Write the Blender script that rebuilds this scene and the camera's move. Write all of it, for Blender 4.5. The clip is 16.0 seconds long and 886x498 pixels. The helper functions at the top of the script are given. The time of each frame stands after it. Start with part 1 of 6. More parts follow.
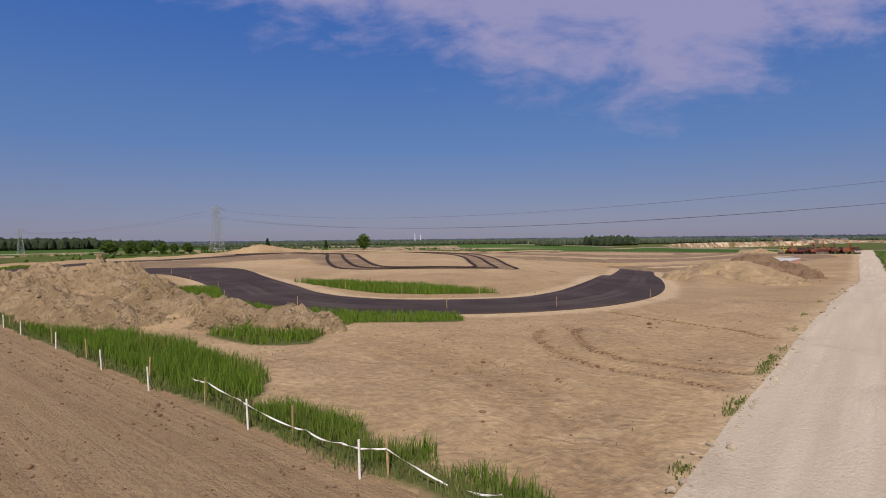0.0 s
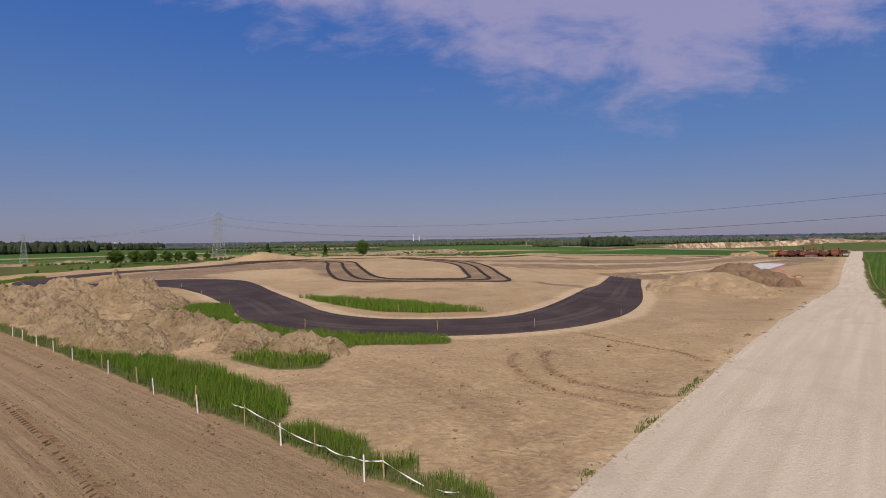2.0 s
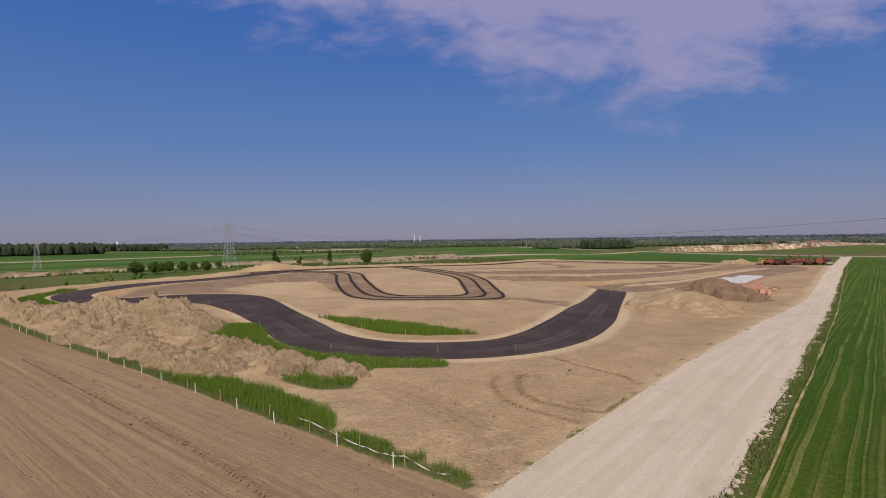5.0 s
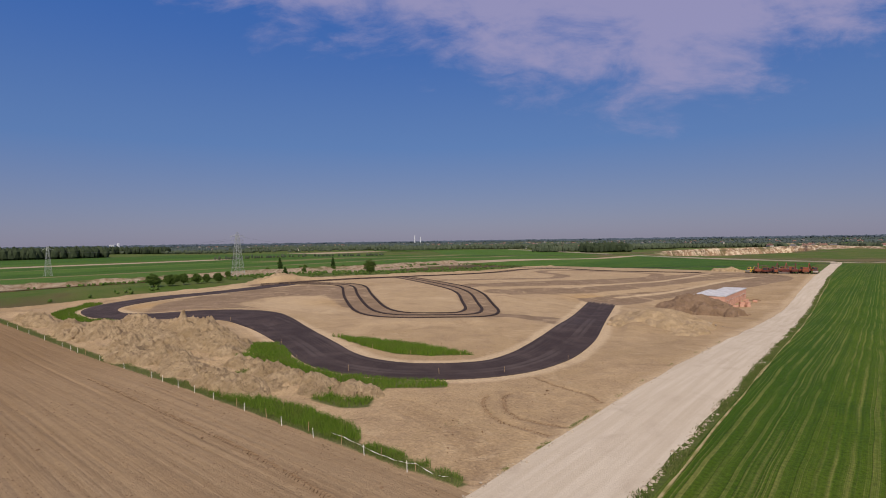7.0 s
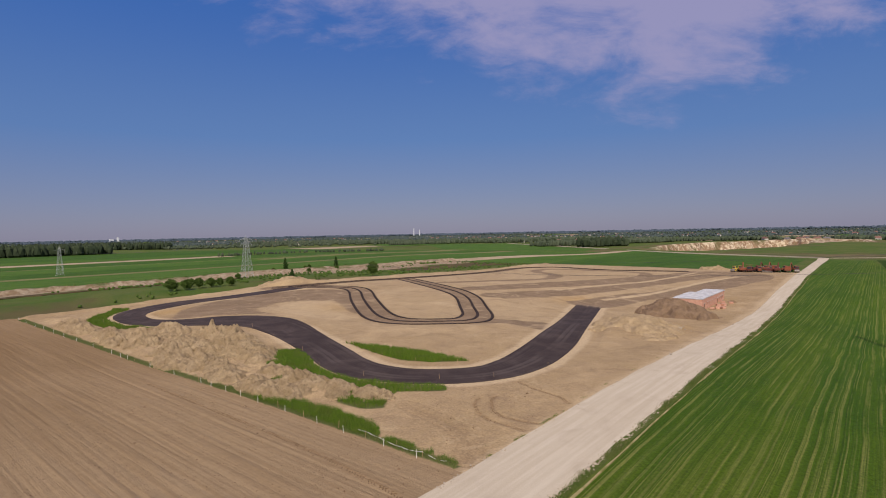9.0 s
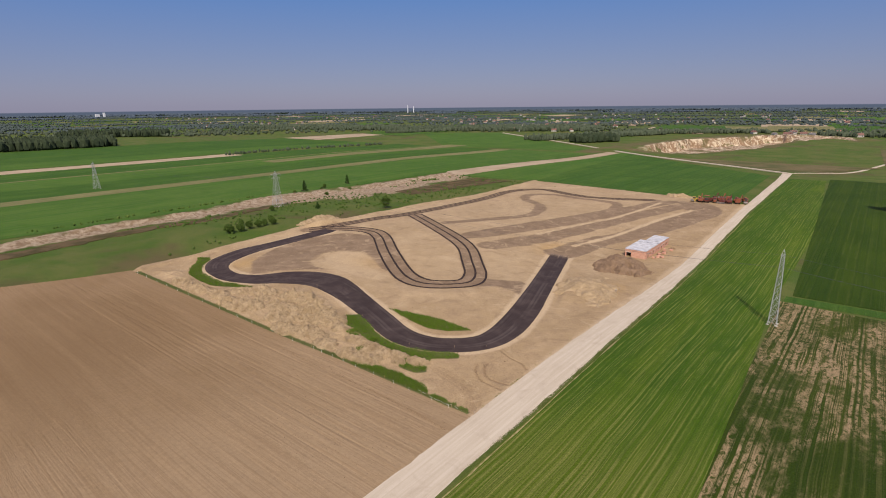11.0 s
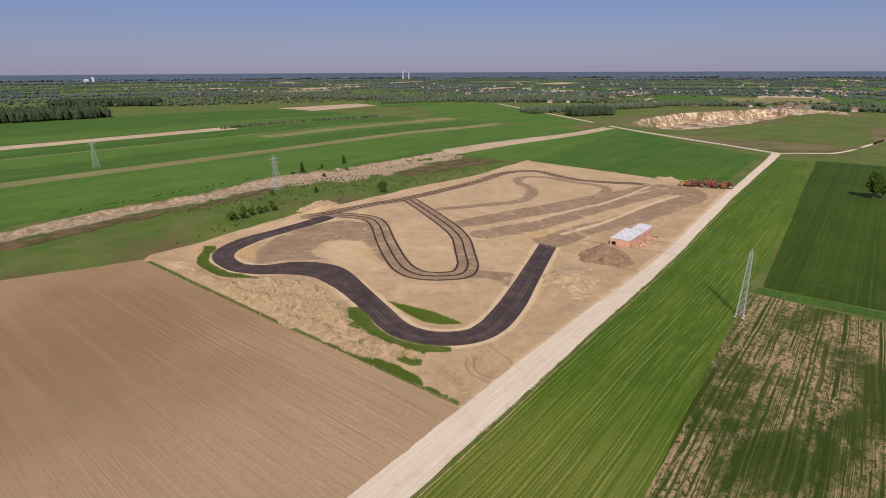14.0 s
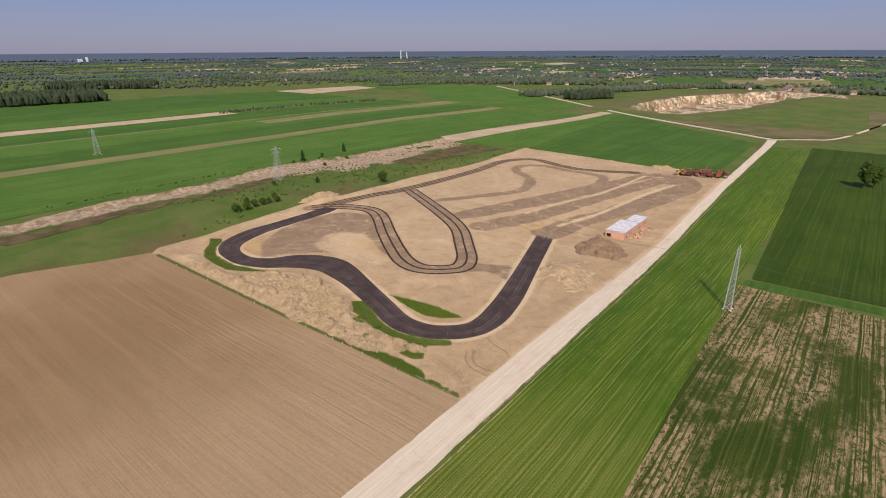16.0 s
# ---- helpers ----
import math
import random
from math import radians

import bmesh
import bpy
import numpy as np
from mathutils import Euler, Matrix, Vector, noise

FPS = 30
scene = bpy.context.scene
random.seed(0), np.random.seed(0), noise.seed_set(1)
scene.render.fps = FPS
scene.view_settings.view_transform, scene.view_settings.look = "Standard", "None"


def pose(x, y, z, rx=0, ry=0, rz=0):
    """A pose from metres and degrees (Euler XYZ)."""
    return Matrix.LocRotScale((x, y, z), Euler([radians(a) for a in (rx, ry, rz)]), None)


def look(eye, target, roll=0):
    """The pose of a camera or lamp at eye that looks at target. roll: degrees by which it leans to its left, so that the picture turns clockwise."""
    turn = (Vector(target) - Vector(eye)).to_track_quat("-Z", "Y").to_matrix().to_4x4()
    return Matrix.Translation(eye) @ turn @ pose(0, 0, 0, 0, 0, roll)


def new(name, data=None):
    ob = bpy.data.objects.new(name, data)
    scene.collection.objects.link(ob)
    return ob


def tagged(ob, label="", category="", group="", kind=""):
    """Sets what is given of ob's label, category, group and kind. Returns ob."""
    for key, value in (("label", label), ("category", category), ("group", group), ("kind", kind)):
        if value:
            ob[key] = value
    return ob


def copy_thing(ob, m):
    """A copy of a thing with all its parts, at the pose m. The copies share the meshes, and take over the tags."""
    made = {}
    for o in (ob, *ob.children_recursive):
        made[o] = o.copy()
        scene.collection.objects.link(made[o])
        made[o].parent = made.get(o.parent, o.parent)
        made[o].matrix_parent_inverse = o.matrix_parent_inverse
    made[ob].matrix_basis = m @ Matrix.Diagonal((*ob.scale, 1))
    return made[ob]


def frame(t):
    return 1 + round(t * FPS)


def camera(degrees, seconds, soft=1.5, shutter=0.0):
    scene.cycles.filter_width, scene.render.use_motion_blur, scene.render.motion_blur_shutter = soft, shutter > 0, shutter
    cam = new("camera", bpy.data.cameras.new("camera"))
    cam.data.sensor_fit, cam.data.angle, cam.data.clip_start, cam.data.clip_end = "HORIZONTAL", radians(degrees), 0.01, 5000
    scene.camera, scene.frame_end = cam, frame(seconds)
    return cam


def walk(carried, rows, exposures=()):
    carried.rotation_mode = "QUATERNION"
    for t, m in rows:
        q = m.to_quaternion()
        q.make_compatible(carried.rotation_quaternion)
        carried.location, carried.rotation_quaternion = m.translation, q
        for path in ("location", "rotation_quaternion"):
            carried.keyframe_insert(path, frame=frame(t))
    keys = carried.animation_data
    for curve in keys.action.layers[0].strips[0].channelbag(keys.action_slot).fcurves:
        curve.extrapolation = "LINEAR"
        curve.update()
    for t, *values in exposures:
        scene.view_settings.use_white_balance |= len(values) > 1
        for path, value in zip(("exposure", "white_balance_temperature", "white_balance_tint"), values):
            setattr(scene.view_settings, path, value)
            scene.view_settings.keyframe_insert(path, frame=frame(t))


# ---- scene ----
cam = camera(79.67, 16.0, soft=1.0)
# The plan below is drawn in units of 0.75 m; the whole place is set to true size at the end of the file.
PLAN = 0.75
PATH = [
    (0, pose(0.000, 0.000, 8.000, 88.964, 0.617, 39.800)),
    (0.5, pose(1.158, -0.832, 8.604, 88.972, 0.729, 39.756)),
    (1, pose(2.254, -1.777, 9.313, 88.975, 0.816, 39.718)),
    (1.5, pose(3.362, -2.884, 10.087, 88.977, 0.867, 39.677)),
    (2, pose(4.523, -4.160, 10.848, 88.973, 0.896, 39.653)),
    (2.5, pose(5.755, -5.574, 11.627, 88.957, 0.896, 39.650)),
    (3, pose(7.022, -7.073, 12.449, 88.945, 0.881, 39.680)),
    (3.5, pose(8.309, -8.648, 13.281, 88.946, 0.849, 39.725)),
    (4, pose(9.645, -10.256, 14.039, 88.930, 0.780, 39.730)),
    (6.5, pose(18.873, -20.728, 19.981, 89.001, 0.837, 39.804)),
    (7, pose(20.818, -23.242, 21.517, 89.034, 0.841, 39.779)),
    (7.5, pose(22.687, -25.792, 23.079, 89.055, 0.829, 39.747)),
    (8, pose(24.518, -28.355, 24.681, 89.094, 0.810, 39.706)),
    (8.2, pose(25.289, -29.396, 25.442, 89.139, 0.911, 39.677)),
    (10.3, pose(48.458, -61.147, 48.594, 80.924, 1.325, 39.494)),
    (10.4, pose(50.226, -64.485, 51.984, 79.968, 1.235, 39.423)),
    (10.5, pose(51.997, -67.741, 55.384, 78.992, 1.140, 39.361)),
    (10.6, pose(53.650, -70.797, 59.033, 78.070, 1.062, 39.279)),
    (10.7, pose(55.340, -73.515, 62.581, 77.168, 0.979, 39.198)),
    (10.8, pose(57.127, -75.879, 66.018, 76.326, 0.861, 39.137)),
    (10.9, pose(58.983, -77.941, 69.315, 75.543, 0.728, 39.102)),
    (11, pose(60.895, -79.785, 72.536, 74.800, 0.588, 39.059)),
    (11.1, pose(62.635, -81.697, 75.778, 74.057, 0.497, 39.068)),
    (11.5, pose(63.710, -81.800, 76.875, 73.850, 0.519, 39.030)),
    (12, pose(64.517, -82.886, 78.948, 73.360, 0.453, 38.955)),
    (12.5, pose(65.325, -83.961, 81.018, 72.874, 0.386, 38.870)),
    (13, pose(66.128, -85.051, 83.073, 72.372, 0.340, 38.804)),
    (13.5, pose(66.961, -86.172, 85.096, 71.840, 0.299, 38.713)),
    (14, pose(67.775, -87.322, 87.105, 71.307, 0.267, 38.632)),
    (14.5, pose(68.553, -88.490, 89.114, 70.781, 0.242, 38.571)),
    (15, pose(69.293, -89.667, 91.134, 70.255, 0.230, 38.530)),
    (15.5, pose(70.000, -90.849, 93.176, 69.754, 0.235, 38.492)),
    (16, pose(70.686, -92.040, 95.225, 69.268, 0.263, 38.456)),
]
walk(cam, [(t, Matrix.Translation(m.translation * (PLAN - 1)) @ m) for t, m in PATH], ((0.0, -0.20), (4.0, -0.24), (8.0, -0.25), (10.5, -0.09), (14.0, 0.06), (16.0, 0.09)))

# ---- sky, sun ----
SUN_AZ, SUN_EL = radians(143.5), radians(44)   # compass bearing from +y, clockwise
sun = new("sun", bpy.data.lights.new("sun", "SUN"))
sun.data.energy, sun.data.angle, sun.data.color = 4.7, radians(0.55), (1.0, 0.90, 0.76)
sun_way = Vector((math.sin(SUN_AZ) * math.cos(SUN_EL), math.cos(SUN_AZ) * math.cos(SUN_EL), math.sin(SUN_EL)))
sun.matrix_world = look(sun_way * 100, (0, 0, 0))


class Nodes:
    """Short hand for building a node tree."""

    def __init__(self, tree):
        self.tree = tree
        tree.nodes.clear()

    def put(self, value, socket):
        if isinstance(value, bpy.types.NodeSocket):
            self.tree.links.new(value, socket)
        elif value is not None:
            if socket.type == "RGBA" and len(value) == 3:
                value = (*value, 1)
            socket.default_value = value

    def node(self, kind, **props):
        n = self.tree.nodes.new("ShaderNode" + kind)
        for k, v in props.items():
            setattr(n, k, v)
        return n

    def math(self, op, a, b=None, c=None, clamp=False):
        n = self.node("Math", operation=op, use_clamp=clamp)
        for v, s in zip((a, b, c), n.inputs):
            self.put(v, s)
        return n.outputs[0]

    def dot(self, a, b):
        n = self.node("VectorMath", operation="DOT_PRODUCT")
        self.put(a, n.inputs[0]), self.put(b, n.inputs[1])
        return n.outputs["Value"]

    def mix(self, f, a, b, blend="MIX"):
        n = self.node("Mix", data_type="RGBA", blend_type=blend)
        self.put(f, n.inputs[0]), self.put(a, n.inputs[6]), self.put(b, n.inputs[7])
        return n.outputs[2]

    def ramp(self, f, lo, hi, a=0.0, b=1.0, smooth=True):
        n = self.node("MapRange", interpolation_type="SMOOTHSTEP" if smooth else "LINEAR")
        for v, s in zip((f, lo, hi, a, b), n.inputs):
            self.put(v, s)
        return n.outputs[0]

    def noise(self, vec, scale, detail=4.0, rough=0.55, warp=0.0):
        n = self.node("TexNoise")
        self.put(vec, n.inputs["Vector"])
        n.inputs["Scale"].default_value, n.inputs["Detail"].default_value = scale, detail
        n.inputs["Roughness"].default_value, n.inputs["Distortion"].default_value = rough, warp
        return n.outputs["Fac"]

    def noise1(self, w, scale, detail=3.0, rough=0.7):
        n = self.node("TexNoise", noise_dimensions="1D")
        self.put(w, n.inputs["W"])
        n.inputs["Scale"].default_value, n.inputs["Detail"].default_value, n.inputs["Roughness"].default_value = scale, detail, rough
        return n.outputs["Fac"]

    def stretch(self, vec, sx, sy, sz=1.0, turn=0.0):
        n = self.node("Mapping")
        self.put(vec, n.inputs["Vector"])
        n.inputs["Scale"].default_value, n.inputs["Rotation"].default_value = (sx, sy, sz), (0, 0, turn)
        return n.outputs["Vector"]

    def attr(self, name):
        return self.node("Attribute", attribute_name=name).outputs["Fac"]

    def xyz(self, vec):
        n = self.node("SeparateXYZ")
        self.put(vec, n.inputs[0])
        return n.outputs


def make_world():
    world = bpy.data.worlds.new("sky")
    scene.world, world.use_nodes = world, True
    N = Nodes(world.node_tree)
    sky = N.node("TexSky", sky_type="NISHITA", sun_disc=False, sun_elevation=SUN_EL, sun_rotation=SUN_AZ,
                 altitude=150.0, air_density=1.0, dust_density=0.6, ozone_density=2.2)
    way = N.node("TexCoord").outputs["Generated"]
    up = N.xyz(way)[2]
    # mauve, dusty air low over the land, clear deep blue above
    air = N.mix(N.ramp(up, 0.0, 0.17, 0, 1, False), SKY_LOW, SKY_MID)
    air = N.mix(N.ramp(up, 0.15, 0.42), air, SKY_TOP)
    colour = N.mix(0.82, sky.outputs[0], air)
    # one sheet of thin broken cloud high to the north-west
    a = radians(39.8)
    right, ahead = (math.cos(a), math.sin(a), 0.0), (-math.sin(a), math.cos(a), 0.0)
    depth = N.math("MAXIMUM", N.dot(way, ahead), 0.05)
    u, v = N.math("DIVIDE", N.dot(way, right), depth), N.math("DIVIDE", up, depth)
    flat = N.node("CombineXYZ")
    N.put(u, flat.inputs[0]), N.put(v, flat.inputs[1])
    grain = N.noise(N.stretch(flat.outputs[0], 1.0, 2.0, 1, radians(-14)), 5.0, 8.0, 0.62, 0.4)
    wisps = N.noise(N.stretch(flat.outputs[0], 1.0, 2.6, 1, radians(-10)), 17.0, 5.0, 0.6, 0.3)
    left_edge = N.math("ADD", N.math("MULTIPLY", u, -0.26), 0.326)
    right_edge = N.math("ADD", N.math("MULTIPLY", u, 0.40), 0.040)
    edge = N.math("MAXIMUM", left_edge, right_edge)
    inside = N.math("SUBTRACT", v, edge)
    body = N.math("ADD", N.math("ADD", N.math("MULTIPLY", inside, 10.0), N.math("MULTIPLY", grain, 4.0)), N.math("MULTIPLY", wisps, 1.2))
    cover = N.math("MULTIPLY", N.ramp(body, 2.3, 4.1), 0.76)
    colour = N.mix(cover, colour, CLOUD)
    # far land below the line of the eye: dark haze blue painted into the sky
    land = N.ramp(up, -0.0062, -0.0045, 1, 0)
    colour = N.mix(land, colour, FAR_LAND_HAZE)
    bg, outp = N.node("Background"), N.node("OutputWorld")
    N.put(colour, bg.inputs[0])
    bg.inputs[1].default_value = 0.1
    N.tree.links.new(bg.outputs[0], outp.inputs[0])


SKY_TOP = (0.34, 1.39, 5.1)
SKY_MID = (0.95, 2.00, 5.0)
SKY_LOW = (2.38, 2.28, 3.66)
CLOUD = (4.3, 3.9, 6.0)
FAR_LAND_HAZE = (1.02, 1.28, 1.86)
make_world()


# ---- materials ----
def material(name, build, rough=0.9, metal=0.0, spec=0.10):
    """build(N, p) returns the colour and, if any, a height for the bump with its depth in metres."""
    m = bpy.data.materials.new(name)
    m.use_nodes = True
    N = Nodes(m.node_tree)
    p = N.node("TexCoord").outputs["Object"]
    made = build(N, p)
    colour, height, depth = made if isinstance(made, tuple) and len(made) == 3 and not isinstance(made[0], (int, float)) else (made, None, 0)
    b, o = N.node("BsdfPrincipled"), N.node("OutputMaterial")
    N.put(colour, b.inputs["Base Color"])
    b.inputs["Roughness"].default_value, b.inputs["Metallic"].default_value = rough, metal
    b.inputs["Specular IOR Level"].default_value = spec
    if height is not None:
        n = N.node("Bump")
        n.inputs["Strength"].default_value, n.inputs["Distance"].default_value = 1.0, depth
        N.put(height, n.inputs["Height"])
        N.tree.links.new(n.outputs[0], b.inputs["Normal"])
    N.tree.links.new(b.outputs[0], o.inputs[0])
    return m


def varied(c1, c2, scale, fine=0.0, depth=0.0, contrast=(0.35, 0.65)):
    """Two colours over each other at one scale and a finer grain on top."""
    def build(N, p):
        c = N.mix(N.ramp(N.noise(p, scale, 5), *contrast), c1, c2)
        g = N.noise(p, fine or scale * 9, 3)
        c = N.mix(1.0, c, N.mix(g, (0.72, 0.72, 0.72), (1.28, 1.28, 1.28)), "MULTIPLY")
        return (c, g, depth) if depth else c
    return build


def site_soil(N, p):
    big = N.ramp(N.noise(p, 0.035, 5, 0.6, 0.4), 0.35, 0.7)
    mid = N.ramp(N.noise(p, 0.22, 6, 0.6, 0.6), 0.35, 0.68)
    fine = N.noise(p, 3.4, 5, 0.55)
    clod = N.noise(p, 9.0, 3, 0.6)
    c = N.mix(big, (0.345, 0.245, 0.130), (0.430, 0.312, 0.176))
    c = N.mix(N.math("MULTIPLY", mid, 0.55), c, (0.300, 0.213, 0.125))
    c = N.mix(N.math("MULTIPLY", N.attr("pale"), 0.8), c, (0.530, 0.405, 0.250))
    c = N.mix(N.math("MULTIPLY", N.attr("ochre"), 0.7), c, (0.420, 0.270, 0.110))
    grey = N.mix(N.ramp(N.noise(p, 0.12, 6, 0.65, 1.0), 0.35, 0.7), (0.195, 0.135, 0.083), (0.275, 0.197, 0.124))
    c = N.mix(N.attr("grey"), c, grey)
    c = N.mix(N.math("MULTIPLY", N.attr("rut"), 0.48), c, (0.19, 0.122, 0.066))
    blotch = N.noise(p, 0.11, 7, 0.66, 1.2)
    c = N.mix(N.math("MULTIPLY", N.ramp(blotch, 0.52, 0.66), 0.42), c, (0.245, 0.170, 0.100))
    c = N.mix(N.math("MULTIPLY", N.ramp(blotch, 0.46, 0.34), 0.45), c, (0.490, 0.370, 0.218))
    lump = N.noise(p, 0.9, 5, 0.6, 0.8)
    # scraped streaks left by the grader blade, and loose dark clods
    streak = N.noise(N.stretch(p, 0.22, 1.1, 1, radians(25)), 1.0, 6, 0.66, 1.4)
    c = N.mix(N.math("MULTIPLY", N.ramp(streak, 0.48, 0.74), 0.30), c, (0.270, 0.178, 0.094))
    c = N.mix(N.math("MULTIPLY", N.ramp(clod, 0.66, 0.76), 0.40), c, (0.14, 0.088, 0.054))
    # scuffed crust: crisp darker and paler flecks half a metre across
    scuff = N.noise(p, 1.9, 6, 0.72, 1.6)
    c = N.mix(N.math("MULTIPLY", N.ramp(scuff, 0.56, 0.66), 0.34), c, (0.215, 0.142, 0.078))
    c = N.mix(N.math("MULTIPLY", N.ramp(scuff, 0.43, 0.33), 0.34), c, (0.560, 0.430, 0.270))
    weed = N.math("MULTIPLY", N.ramp(N.noise(p, 0.09, 4), 0.6, 0.72), N.ramp(N.noise(p, 1.7, 4), 0.58, 0.68))
    c = N.mix(N.math("MULTIPLY", weed, 0.12), c, (0.10, 0.10, 0.045))
    c = N.mix(N.math("MULTIPLY", N.attr("green"), 0.85), c, (0.050, 0.078, 0.016))
    c = N.mix(1.0, c, N.mix(N.ramp(fine, 0.25, 0.75, 0, 1, False), (0.76, 0.76, 0.76), (1.22, 1.22, 1.22)), "MULTIPLY")
    h = N.math("ADD", N.math("MULTIPLY", fine, 0.28), N.math("ADD", N.math("MULTIPLY", clod, 0.10), N.math("MULTIPLY", lump, 0.9)))
    return c, h, 0.17


def heap_soil(dark, pale, depth=0.6):
    def build(N, p):
        g = N.noise(p, 1.6, 7, 0.68, 0.5)
        c = N.mix(N.ramp(N.noise(p, 0.35, 5, 0.6, 0.5), 0.35, 0.68), dark, pale)
        c = N.mix(1.0, c, N.mix(g, (0.62, 0.62, 0.62), (1.34, 1.34, 1.34)), "MULTIPLY")
        return c, N.math("ADD", g, N.math("MULTIPLY", N.noise(p, 6.0, 3), 0.4)), depth
    return build


def plough_soil(N, p):
    rows = N.noise(N.stretch(p, 0.012, 1.0, 1, radians(-1.0)), 2.4, 4, 0.6, 0.1)
    wide = N.noise(N.stretch(p, 0.006, 0.22, 1, radians(-1.0)), 1.0, 4, 0.55, 0.2)
    clod = N.noise(p, 5.5, 5, 0.7)
    patch = N.ramp(N.noise(p, 0.012, 4, 0.55, 0.6), 0.35, 0.7)
    c = N.mix(patch, (0.222, 0.144, 0.072), (0.288, 0.195, 0.105))
    dry = N.ramp(N.math("ADD", N.xyz(p)[0], N.math("MULTIPLY", N.noise(p, 0.02, 4), 60.0)), -90, 20)
    c = N.mix(N.math("MULTIPLY", dry, 0.42), c, (0.450, 0.335, 0.205))
    c = N.mix(N.math("MULTIPLY", N.ramp(rows, 0.44, 0.62), 0.28), c, (0.185, 0.110, 0.050))
    c = N.mix(N.math("MULTIPLY", N.ramp(wide, 0.45, 0.7), 0.16), c, (0.380, 0.260, 0.138))
    c = N.mix(N.math("MULTIPLY", N.ramp(clod, 0.62, 0.72), 0.5), c, (0.12, 0.066, 0.036))
    c = N.mix(1.0, c, N.mix(N.noise(p, 1.3, 5), (0.82, 0.82, 0.82), (1.18, 1.18, 1.18)), "MULTIPLY")
    return c, N.math("ADD", clod, N.math("MULTIPLY", rows, 0.8)), 0.12


def gravel(N, p):
    along = N.noise(N.stretch(p, 1.0, 0.035, 1, radians(1.0)), 1.1, 4, 0.55, 0.2)
    c = N.mix(N.ramp(along, 0.28, 0.78), (0.490, 0.412, 0.302), (0.585, 0.508, 0.388))
    c = N.mix(N.math("MULTIPLY", N.ramp(N.noise(p, 0.18, 6, 0.6, 0.8), 0.5, 0.75), 0.5), c, (0.400, 0.320, 0.235))
    g = N.noise(p, 7.0, 5, 0.7)
    c = N.mix(1.0, c, N.mix(g, (0.80, 0.80, 0.80), (1.18, 1.18, 1.18)), "MULTIPLY")
    return c, g, 0.05


def asphalt(N, p):
    c = N.mix(N.ramp(N.noise(p, 0.16, 5, 0.6, 0.8), 0.35, 0.7), (0.038, 0.0255, 0.0220), (0.066, 0.0470, 0.0400))
    # lengthwise bands of the paver and dusty wheel marks
    side = N.attr("side")
    lane = N.node("TexNoise", noise_dimensions="1D")
    N.put(side, lane.inputs["W"])
    lane.inputs["Scale"].default_value, lane.inputs["Detail"].default_value = 0.9, 4
    dust = N.math("MULTIPLY", N.ramp(lane.outputs["Fac"], 0.46, 0.60), N.ramp(N.noise(p, 0.07, 4), 0.36, 0.62))
    c = N.mix(N.math("MULTIPLY", dust, 0.32), c, (0.140, 0.112, 0.096))
    # soil tracked onto the open end by lorries, in lengthwise streaks
    streaks = N.noise1(side, 1.3, 4, 0.7)
    reach = N.math("ADD", N.attr("run"), N.math("MULTIPLY", streaks, 22.0))
    c = N.mix(N.math("MULTIPLY", N.ramp(reach, 17.0, 9.0), 0.85), c, (0.330, 0.240, 0.150))
    g = N.noise(p, 14.0, 3, 0.7)
    c = N.mix(1.0, c, N.mix(g, (0.72, 0.72, 0.72), (1.3, 1.3, 1.3)), "MULTIPLY")
    return c, g, 0.012


